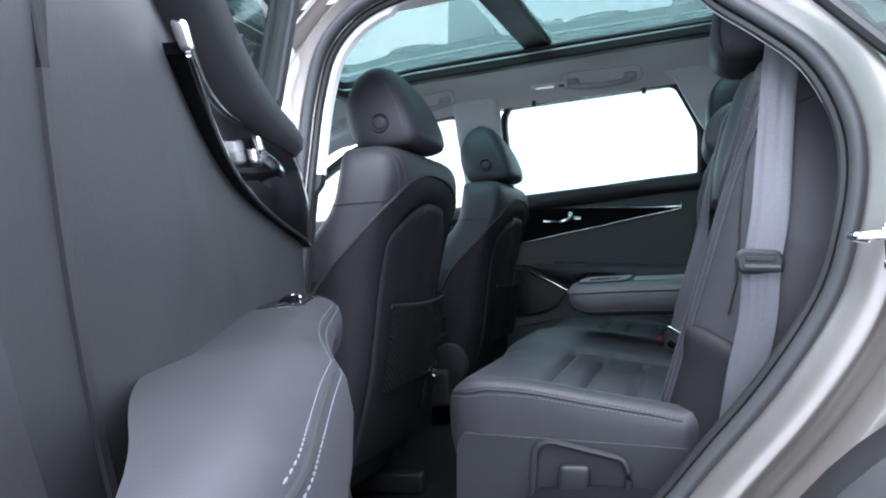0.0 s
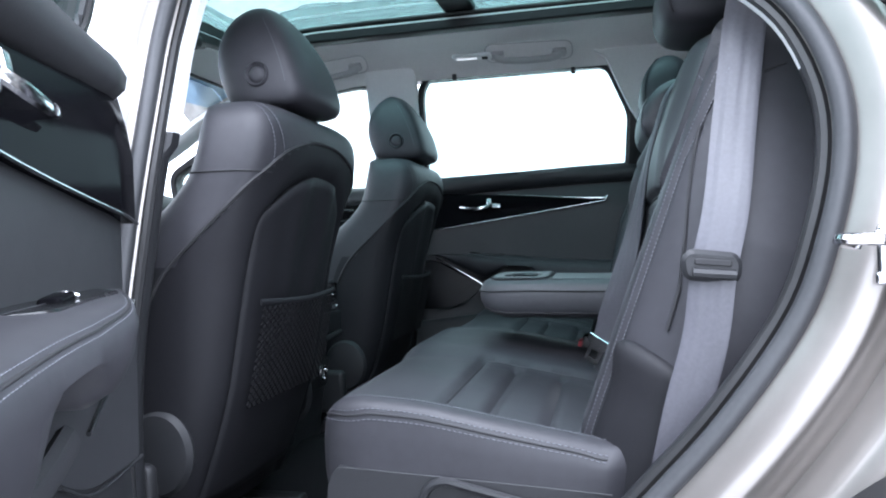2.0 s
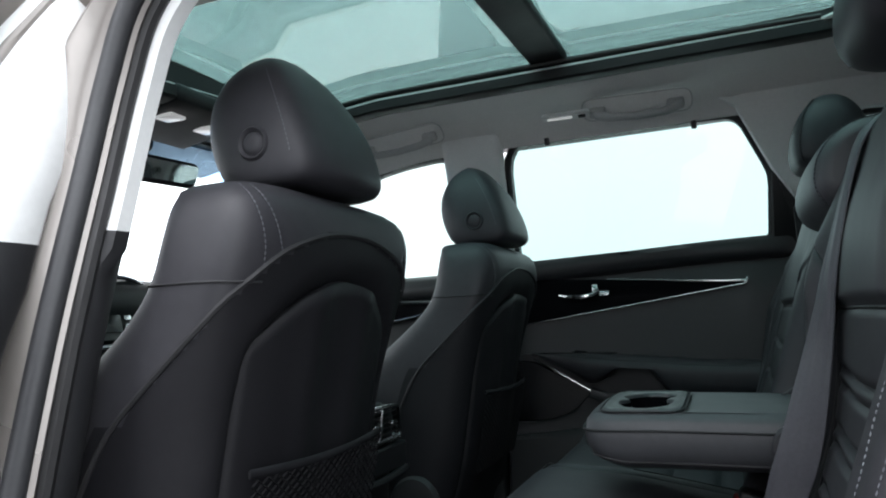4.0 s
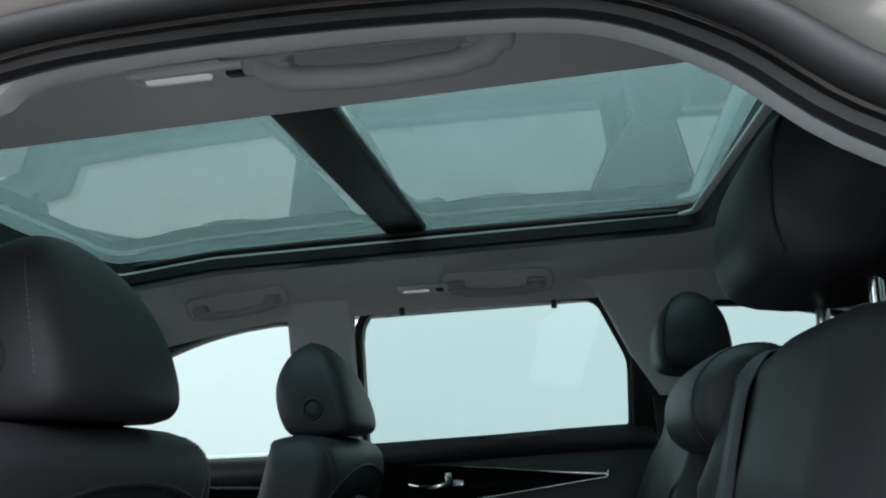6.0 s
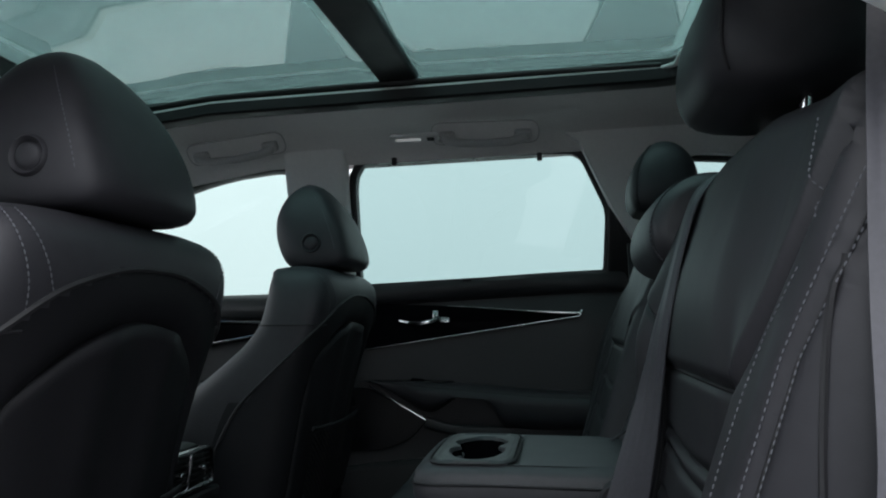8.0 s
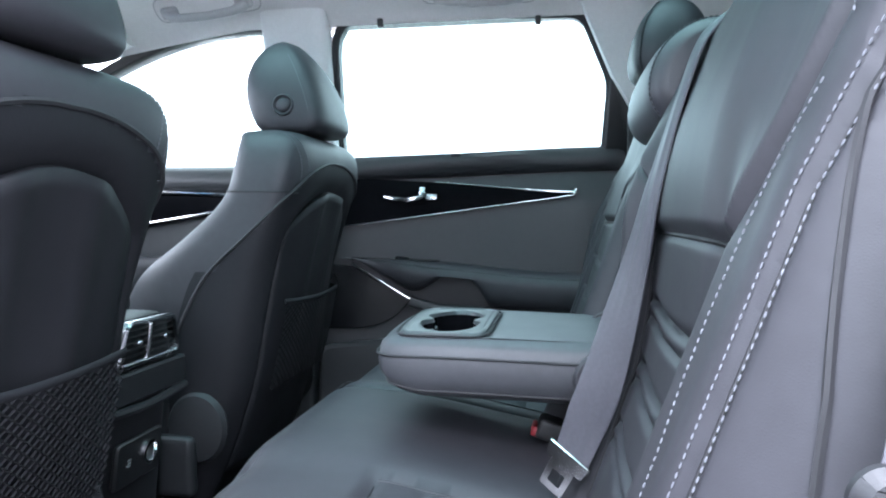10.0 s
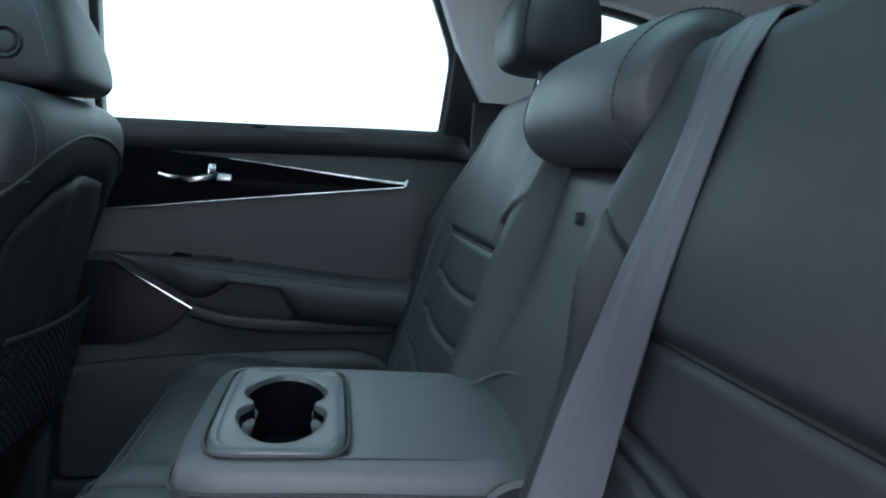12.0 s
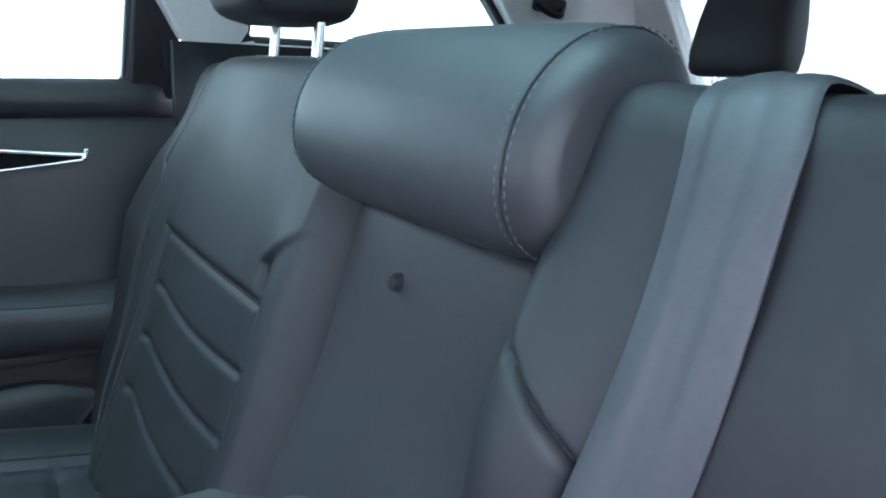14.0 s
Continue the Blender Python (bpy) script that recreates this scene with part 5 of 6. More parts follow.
def rear_cushion(y0, y1, label, open_side):
    t = thing("seat_cushion", label, "seat cushion", "rear bench cushions")
    yc, hw = (y0 + y1) / 2, (y1 - y0) / 2
    seat_c = -0.42 if open_side else 0.375

    def fn(x, y, z):
        top = smooth01(0.70, 0.75, z)
        z2 = z + top * (0.026 * min(1.0, max(0.0, (0.50 - x) / 0.40)) - 0.010 * smooth01(0.15, 0.085, x) - 0.030 * smooth01(0.2, 0.55, x))
        d = abs(y - seat_c) * (0.94 if open_side else 1)
        z2 += top * 0.016 * smooth01(0.16, 0.24, d)
        k = smooth01(0.188, 0.160, d) * smooth01(0.258, 0.280, x) * smooth01(0.492, 0.470, x)
        z2 -= top * k * 0.006
        for xl in (0.325, 0.408):
            z2 -= top * k * 0.009 * math.exp(-((x - xl) / 0.008) ** 2)
        z2 -= top * 0.007 * math.exp(-((d - 0.188) / 0.008) ** 2) * smooth01(0.25, 0.28, x) * smooth01(0.50, 0.48, x)
        for xl in (0.262, 0.489):
            z2 -= top * 0.008 * math.exp(-((x - xl) / 0.008) ** 2) * smooth01(0.20, 0.18, d)
        # the outer front corner is well rounded in plan
        near = max(0.0, 1 - abs(y - (y0 if open_side else y1)) / 0.13)
        x2 = x + 0.02 * smooth01(0.70, 0.58, z) * smooth01(0.2, 0.1, x) + 0.052 * near ** 2 * smooth01(0.36, 0.10, x)
        x2 -= 0.060 * near ** 2 * smooth01(0.44, 0.575, x) if open_side else 0.0
        return x2, y, z2
    cush = mesh_part("cushion", *rbox((0.49, 2 * hw, 0.165), 0.040, (62, 60, 5), (0.33, yc, 0.680), fn), LEATHER, t, "dark leather bench cushion with channelled insert")
    edge = -1 if open_side else 1
    yo = y0 if open_side else y1
    # stitching along the front and the outer edge, round the rolled edge at an angle
    def around(deg, out):
        rad, z, cy = (0.040 + out) * math.cos(radians(deg)), 0.7225 + (0.040 + out) * math.sin(radians(deg)), yo - edge * 0.040
        pts = [fn(x, cy + edge * rad, z) for x in np.linspace(0.53, 0.130, 34)]
        pts += [fn(0.125 - rad * math.sin(q), cy + edge * rad * math.cos(q), z) for q in np.linspace(0.1, 1.47, 10)]
        pts += [fn(0.125 - rad, y, z) for y in np.linspace(cy - edge * 0.01, y1 if open_side else y0, 34)]
        return spline(pts, 140)
    for deg in (24, 38):
        mesh_part("stitching", *stitches(around(deg, 0.0006), (0.0050, 0.0008), 0.0072), STITCH, cush, "grey edge stitching")
    mesh_part("edge_seam", *tube(around(31, 0.0003), 0.0016, seg=6), SEAM, cush)
    for paths in ([fn(0.262, seat_c + d, 0.7630) for d in np.linspace(-0.19, 0.19, 30)], [fn(x, seat_c - 0.200, 0.7630) for x in np.linspace(0.264, 0.489, 30)], [fn(x, seat_c + 0.200, 0.7630) for x in np.linspace(0.264, 0.489, 30)]):
        mesh_part("insert_seam", *tube(paths, 0.0013, seg=6), SEAM, cush)
    mesh_part("stitching", *stitches(around(76, 0.0006), (0.0050, 0.0007), 0.0072), STITCH, cush, "grey edge stitching")
    return t


rear_cushion(-0.690, 0.130, "wide dark leather bench cushion beside the open door", True)
rear_cushion(0.136, 0.680, "dark leather bench cushion beside the closed door", False)


def bench_base():
    t = thing("bench_base", "dark plastic base under the rear bench with a lever recess", "seat base")
    mesh_part("box", *rbox((0.46, 1.30, 0.22), 0.03, (6, 16, 4), (0.37, 0.0, 0.53)), CARPET, t)
    out = rounded([(0.115, 0.50), (0.50, 0.44), (0.50, 0.690), (0.13, 0.712)], 0.03)
    hole = rounded([(0.245, 0.560), (0.400, 0.560), (0.405, 0.672), (0.285, 0.700), (0.262, 0.69)], 0.02)
    to = lambda u, v, w: (u, -0.6914 + w, v)
    oo, ii = spline(out, 60, True), spline(hole, 60, True)
    mid = ii.mean(0)
    order = lambda p: p[np.argsort([math.atan2(q[1] - mid[1], q[0] - mid[0]) for q in p])]
    mesh_part("side_panel", *ring_slab(order(oo), order(ii), to, 0.02, 0.0006), PLASTIC, t, "dark plastic side panel")
    mesh_part("recess_rim", *tube([to(*q, -0.004) for q in ii], 0.006, seg=8, closed=True), PLASTIC, t)
    mesh_part("recess", *slab(grown(ii, 0.004), lambda u, v, w: to(u, v, w + 0.0008), 0.003, 0.001), PLASTIC, t, "dark plastic recess")
    mesh_part("lever", *rbox((0.05, 0.02, 0.09), 0.012, (3, 2, 4), (0.315, -0.698, 0.62), lambda x, y, z: (x + 0.15 * (z - 0.6), y, z)), PLASTIC, t, "dark plastic release lever")


bench_base()


def centre_back():
    """The middle backrest with its armrest folded down and a low headrest."""
    t = thing("middle_seat", "dark leather middle seat with folded-down armrest and cup holders", "car seat", "rear seats")
    X0, X1, Y0, Y1, ZT, ZB = 0.235, 0.560, -0.135, 0.165, 0.921, 0.842

    def fn(x, y, z):
        z += 0.006 * math.cos((y - 0.015) * 9) * smooth01(0.86, 0.9, z) - 0.004 * smooth01(0.3, 0.55, x)
        z += 0.010 * smooth01(0.30, 0.235, x) * smooth01(0.90, 0.86, z)
        return x, y, z
    # a pad whose top runs into a sunken plastic tray
    prof = [(-0.050, ZB), (-0.032, ZB + 0.001), (-0.018, ZB + 0.006), (-0.008, ZB + 0.015), (-0.001, ZB + 0.030), (0.0, ZT - 0.030), (-0.003, ZT - 0.012), (-0.010, ZT - 0.004), (-0.020, ZT)]
    mid = np.array([0.319, 0.004])
    pad = lambda d: super_ring((X0 + X1) / 2, (Y0 + Y1) / 2, (X1 - X0) / 2 + d, (Y1 - Y0) / 2 + d, 11)
    tray = lambda d: super_ring(*mid, 0.051 + d, 0.112 + d, 7)
    rings = [[fn((X0 + X1) / 2, 0.015, ZB)] * 96]
    for d, z in prof:
        rings.append([fn(*q, z) for q in pad(d)])
    for u in (0.2, 0.4, 0.6, 0.8, 0.94):
        rings.append([fn(*(p * (1 - u) + q * u), ZT + 0.001) for p, q in zip(pad(-0.020), tray(0.010))])
    rings.append([fn(*q, ZT - 0.006) for q in tray(0.007)])
    arm = mesh_part("armrest_pad", *loft(rings, caps=False), LEATHER_SMOOTH, t, "dark leather armrest pad")
    for d, z in ((0.0012, ZT - 0.022), (-0.009, ZB + 0.013)):
        mesh_part("piping", *tube([fn(*q, z) for q in pad(d)], 0.0018, seg=6, closed=True), SEAM, arm, "dark edge seam")
    # plastic tray with a figure-of-eight well
    well = lambda d: np.array([(mid[0] + (0.043 + d) * math.copysign(abs(math.cos(q)) ** 0.8, math.cos(q)) * (1 - 0.32 * math.exp(-(0.097 * math.sin(q) / 0.017) ** 2)) * (1 - 0.25 * abs(math.sin(q)) ** 6),
                                mid[1] + (0.097 + d) * math.sin(q)) for q in np.linspace(0, 2 * math.pi, 96, endpoint=False)])
    top = lambda q, z: fn(*q, z)
    rings = [[top(q, ZT - 0.012) for q in tray(0.009)], [top(q, ZT + 0.000) for q in tray(0.009)], [top(q, ZT + 0.004) for q in tray(0.006)], [top(q, ZT + 0.005) for q in tray(0.001)],
             [top(q, ZT + 0.003) for q in tray(-0.002)], [top(q, ZT + 0.0025) for q in tray(-0.005)]]
    for u in (0.4, 0.8):
        rings.append([top(p * (1 - u) + q * u, ZT + 0.0025) for p, q in zip(tray(-0.005), well(0))])
    rings += [[top(q, ZT + 0.001) for q in well(0)], [top(q, ZT - 0.004) for q in well(-0.002)]]
    tr = mesh_part("cup_tray", *loft(rings, caps=False), TRAY, t, "dark grey plastic cup holder tray")
    mesh_part("tray_joint", *tube([top(q, ZT + 0.0015) for q in tray(0.0105)], 0.0016, seg=6, closed=True), SEAM, tr, "dark joint round the tray")
    rings = [[top(q, ZT - 0.004) for q in well(-0.002)], [(*q, ZT - 0.060) for q in well(-0.004)], [(*q, ZT - 0.062) for q in well(-0.012)], [(*mid, ZT - 0.061)] * 96]
    mesh_part("cup_well", *loft(rings, caps=False), PIANO, tr, "black glossy cup well")
    for sgn in (1, -1):
        for sx in (1, -1):
            mesh_part("grip_fin", *rbox((0.014, 0.020, 0.028), 0.005, (3, 3, 3), (0.319 + sx * 0.037, 0.004 + sgn * 0.013, ZT - 0.020), lambda x, y, z: (x - sx * 0.35 * (z - ZT + 0.020), y, z)), GRIP, tr, "grey rubber cup grip")
    # hinge flaps and pull strap at the root of the armrest
    flap = rounded([(0.480, 0.866), (0.560, 0.858), (0.568, 0.912), (0.530, 0.916), (0.492, 0.905)], 0.02)
    for y, sgn in ((Y0 - 0.006, 1), (Y1 + 0.006, -1)):
        mesh_part("hinge_flap", *slab(flap, lambda u, v, w: (u, y + sgn * w, v), 0.014, 0.004), VINYL, t, "dark vinyl hinge flap")
    mesh_part("pull_strap", *tube([(0.518, 0.088, 0.922), (0.538, 0.076, 0.937), (0.549, 0.048, 0.950), (0.555, 0.012, 0.957)], 0.0013, seg=8, flat=1.6, n=16), GRIP, t, "grey pull cord")
    b = t
    rows = []
    for h in np.linspace(0.08, 0.50, 20):
        rows.append([back_point(a, h, -0.060 - 0.012 * math.cos(a * 9) - 0.004 * math.sin(h * 22), 0.012) for a in np.linspace(-0.155, 0.155, 16)])
    ob = mesh_part("panel", *strip(rows), VINYL, b, "dark vinyl recessed panel")
    m = ob.modifiers.new("thick", "SOLIDIFY")
    m.thickness = 0.04
    knob = [[(0.616 - d, 0.034 + r * math.cos(q), 1.122 + r * math.sin(q)) for q in np.linspace(0, 2 * math.pi, 20, endpoint=False)] for d, r in ((-0.012, 0.007), (0.004, 0.007), (0.008, 0.006), (0.009, 0.002))]
    mesh_part("knob", *loft(knob), VINYL, b, "small black round knob")
    # low headrest: a fat roll, flat-faced at the ends
    rings = []
    for a in [-0.146, -0.1455, -0.144, -0.140, -0.134, -0.126, -0.116] + list(np.linspace(-0.105, 0.105, 14)) + [0.116, 0.126, 0.134, 0.140, 0.144, 0.1455, 0.146]:
        e = (1 - (abs(a) / 0.1465) ** 10) ** 0.5
        ring = []
        for q in np.linspace(0, 2 * math.pi, 40, endpoint=False):
            c, d = math.cos(q), math.sin(q)
            px = 0.060 * math.copysign(abs(c) ** 0.88, c) * (0.55 + 0.45 * e)
            pz = 0.066 * math.copysign(abs(d) ** 0.88, d) * (0.55 + 0.45 * e)
            px += 0.006 * (pz / 0.07) - 0.010 * (1 - (pz / 0.07) ** 2) * (c < 0) - 0.006 * math.cos(a * 8)
            ring.append((0.642 + px + 0.12 * pz, 1.04 * a - 0.005, 1.241 + pz))
        rings.append(ring)
    roll = mesh_part("headrest", *loft(rings), LEATHER_SMOOTH, b, "low rounded dark leather headrest")
    # end gussets beyond the stitching
    roll.data.materials.append(VINYL)
    for face in roll.data.polygons:
        if abs(face.center.y + 0.005) > 0.1305:
            face.material_index = 1
    for k in (5, 22):
        for off in (-0.004, 0.004):
            path = [(p[0] + (p[0] - 0.642) * 0.012, p[1] + off, p[2] + (p[2] - 1.241) * 0.012) for p in rings[k]] + [rings[k][0]]
            mesh_part("stitching", *stitches(path, (0.0034, 0.0005), 0.0062), THREAD, roll, "grey double stitching")
        path = [(p[0] + (p[0] - 0.642) * 0.004, p[1], p[2] + (p[2] - 1.241) * 0.004) for p in rings[k]]
        mesh_part("seam", *tube(path, 0.0009, seg=6, closed=True), SEAM, roll)


centre_back()


def third_row_seat():
    """The seat behind, of which little more than the headrest shows over the bench."""
    t = thing("third_row_seat", "dark leather third-row seat with a small headrest", "car seat", "third row")
    lean = lambda x, y, z: (x + 0.22 * (z - 1.0), y, z)
    mesh_part("backrest", *rbox((0.13, 0.46, 0.62), 0.04, (3, 8, 10), (1.43, 0.355, 0.95), lean), LEATHER, t)
    mesh_part("cushion", *rbox((0.42, 0.46, 0.24), 0.04, (6, 8, 4), (1.19, 0.355, 0.66)), LEATHER, t)
    rings = []
    for z, d, w in ((1.285, 0.030, 0.085), (1.289, 0.040, 0.098), (1.30, 0.048, 0.105), (1.33, 0.054, 0.106), (1.38, 0.054, 0.099), (1.42, 0.048, 0.092), (1.45, 0.036, 0.080), (1.463, 0.022, 0.062), (1.468, 0.008, 0.03)):
        rings.append([(1.475 + d * math.copysign(abs(math.cos(q)) ** 0.6, math.cos(q)) + 0.15 * (z - 1.3), 0.355 + 0.88 * w * math.copysign(abs(math.sin(q)) ** 0.6, math.sin(q)), z) for q in np.linspace(0, 2 * math.pi, 40, endpoint=False)])
    head = mesh_part("headrest", *loft(rings), LEATHER, t, "dark leather headrest")
    for sgn in (1, -1):
        mesh_part("post", *tube([(1.478, 0.355 + 0.05 * sgn, 1.22), (1.478, 0.355 + 0.05 * sgn, 1.30)], 0.006), CHROME, head, "steel headrest post")


third_row_seat()


# ---- belts and buckles ----
def belts():
    t = thing("seat_belt", "grey seat belt with a sliding tongue beside the open door", "seat belt", "seat belts")
    pts = [(0.716, -0.565, 1.47), (0.690, -0.600, 1.35), (0.668, -0.634, 1.25), (0.648, -0.665, 1.13), (0.631, -0.698, 1.03), (0.614, -0.712, 0.96), (0.602, -0.714, 0.88), (0.580, -0.713, 0.80), (0.558, -0.708, 0.70), (0.540, -0.70, 0.60)]
    nrm = [(-0.20, -1, 0.30)] * 4 + [(-0.2, -1, 0.2)] * 2 + [(-0.15, -1, 0)] * 4
    mesh_part("webbing", *ribbon(pts, nrm, 0.050, 0.0028, 60, 0.0012), WEBBING, t, "grey woven belt webbing")
    tongue = rounded([(0.580, 0.948), (0.641, 0.942), (0.645, 0.966), (0.638, 0.978), (0.588, 0.984), (0.578, 0.974)], 0.012)
    tn = mesh_part("tongue", *slab(tongue, lambda u, v, w: (u, -0.719 + w, v), 0.014, 0.005), PLASTIC, t, "dark plastic belt tongue")
    slot = rounded([(0.592, 0.966), (0.632, 0.962), (0.633, 0.969), (0.593, 0.973)], 0.003)
    mesh_part("slot", *slab(slot, lambda u, v, w: (u, -0.721 + w, v), 0.003, 0.001), SEAM, tn)
    mesh_part("tongue_rib", *tube([(0.590, -0.722, 0.957), (0.636, -0.722, 0.953)], 0.006, seg=8), PLASTIC, tn)
    c = thing("seat_belt", "grey centre seat belt drawn down over the backrest", "seat belt", "seat belts")
    P = lambda a, h, n: back_point(a, h, n, -0.372)
    pts = [P(0.140, 0.575, -0.150), P(0.142, 0.598, -0.110), P(0.142, 0.602, -0.030), (0.633, -0.229, 1.278), (0.608, -0.238, 1.250), (0.590, -0.241, 1.200), (0.575, -0.240, 1.150), (0.562, -0.235, 1.100), (0.553, -0.227, 1.050), (0.542, -0.222, 1.0), (0.517, -0.225, 0.906), (0.499, -0.216, 0.852), (0.483, -0.206, 0.806)]
    nn = [(0.4, 0, 1), (0, 0, 1), (-0.2, 0, 1), (-0.7, 0, 0.7), (-0.92, -0.30, 0.3), (-0.86, -0.45, 0.28), (-0.80, -0.55, 0.25), (-0.66, -0.70, 0.22), (-0.50, -0.83, 0.2), (-0.36, -0.92, 0.1), (-0.34, -0.93, 0.1), (-0.45, -0.86, 0.15), (-0.5, -0.83, 0.2)]
    mesh_part("webbing", *ribbon(pts, nn, 0.050, 0.0030, 80, 0.0016, 0.10), WEBBING, c, "grey woven belt webbing")
    # its tongue hangs askew at the end: a plate with a holed blade
    down, face = Vector((-0.30, 0.19, -0.93)).normalized(), Vector((-0.5, -0.83, 0.2)).normalized()
    down = Matrix.Rotation(radians(-4), 3, face) @ (down - face * down.dot(face)).normalized()
    across, root = face.cross(down), Vector((0.483, -0.206, 0.808)) + face * 0.004
    hang = lambda u, v, w: tuple(root + across * u + down * v + face * w)
    plate = slab(rounded([(-0.030, -0.004), (0.030, -0.004), (0.026, 0.013), (-0.026, 0.013)], 0.004), hang, 0.003, 0.001)
    blade = ring_slab(rounded([(-0.017, 0.012), (0.017, 0.012), (0.016, 0.044), (-0.016, 0.044)], 0.004), rounded([(-0.009, 0.021), (0.009, 0.021), (0.009, 0.036), (-0.009, 0.036)], 0.003), hang, 0.003, 0.001)
    mesh_part("buckle_tongue", *merge(plate, blade), CHROME, c, "steel belt tongue")
    for k, (x, y, z, rx) in enumerate(((0.458, -0.005, 0.778, 0),)):
        b = thing("belt_buckle", "black belt buckle with a red release button", "buckle", "buckles", place=pose(x, y, z, rx, -72, 10 * k))
        mesh_part("housing", *rbox((0.030, 0.042, 0.080), 0.007, (2, 3, 4), (0, 0, -0.02)), BLACK, b)
        mesh_part("release_button", *rbox((0.016, 0.034, 0.016), 0.004, (2, 3, 1), (-0.007, 0, 0.018)), RED, b, "red release button")


belts()


# ---- console between the front seats, dashboard, mirror ----
def console():
    t = thing("centre_console", "dark centre console with rear air vents and sockets", "console", place=pose(-0.03, 0, 0))

    def fn(x, y, z):
        return x + 0.22 * (z - 0.74) * smooth01(-0.28, -0.13, x) * 0.6, y, z
    mesh_part("box", *rbox((0.78, 0.235, 0.46), 0.035, (14, 6, 8), (-0.553, 0.0, 0.69), fn), PLASTIC, t, "dark plastic console body")
    mesh_part("lid", *rbox((0.36, 0.215, 0.045), 0.02, (8, 5, 2), (-0.40, 0, 0.930)), LEATHER, t, "dark leather console lid")
    back = lambda u, v, w: (-0.150 + 0.132 * (v - 0.74) + w, u, v - 0.016)
    rim_o = rounded([(-0.092, 0.868), (0.080, 0.868), (0.056, 0.938), (-0.074, 0.938)], 0.014)
    rim_i = rounded([(-0.082, 0.877), (0.070, 0.877), (0.048, 0.930), (-0.066, 0.930)], 0.010)
    vent = mesh_part("vent_frame", *ring_slab(rim_o, rim_i, lambda u, v, w: back(u, v, 0.012 - w), 0.014), SATIN, t, "satin chrome vent frame")
    mesh_part("vent_back", *slab(rim_o, lambda u, v, w: back(u, v, w - 0.018), 0.004, 0.001), SEAM, vent)
    for k in range(5):
        for c in (-0.042, 0.028):
            mesh_part("vent_slat", *rbox((0.014, 0.052, 0.003), 0.001, (1, 2, 1), (0, 0, 0), lambda x, y, z: back(c + y, 0.884 + 0.010 * k + z + 0.3 * x, 0.002 + x)), BLACK, vent)
    mesh_part("vent_divider", *rbox((0.016, 0.008, 0.056), 0.003, (1, 1, 2), (0, 0, 0), lambda x, y, z: back(y - 0.012, 0.903 + z, 0.004 + x)), SATIN, vent)
    for c in (-0.042, 0.028):
        mesh_part("vent_tab", *rbox((0.012, 0.012, 0.008), 0.003, (1, 1, 1), (0, 0, 0), lambda x, y, z: back(c + y, 0.904 + z, 0.010 + x)), SATIN, vent)
    mesh_part("drawer_face", *slab(rounded([(-0.108, 0.812), (0.108, 0.812), (0.102, 0.862), (-0.102, 0.862)], 0.010), lambda u, v, w: back(u, v, 0.012 - w), 0.014, 0.004), PLASTIC, t)
    mesh_part("ledge", *tube([back(-0.108, 0.808, 0.010), back(0.0, 0.802, 0.014), back(0.108, 0.808, 0.010)], 0.007, n=12), PLASTIC, t)
    mesh_part("socket_plate", *slab(rounded([(-0.06, 0.680), (0.06, 0.680), (0.06, 0.752), (-0.06, 0.752)], 0.010), lambda u, v, w: back(u, v, 0.006 - w), 0.010, 0.003), BLACK, t)
    ringv = [[back(0.025 + r * math.cos(q), 0.718 + r * math.sin(q), d) for q in np.linspace(0, 2 * math.pi, 24, endpoint=False)] for d, r in ((0.002, 0.019), (0.010, 0.019), (0.011, 0.015), (0.004, 0.013))]
    mesh_part("power_socket", *loft(ringv), CHROME, t, "chrome-ringed power socket")
    for k in range(3):
        mesh_part("socket_mark", *rbox((0.002, 0.010, 0.002), 0.0006, (1, 1, 1), (0, 0, 0), lambda x, y, z: back(-0.030 + y, 0.712 + 0.005 * k + z, 0.0075 + x)), SATIN, t)


console()


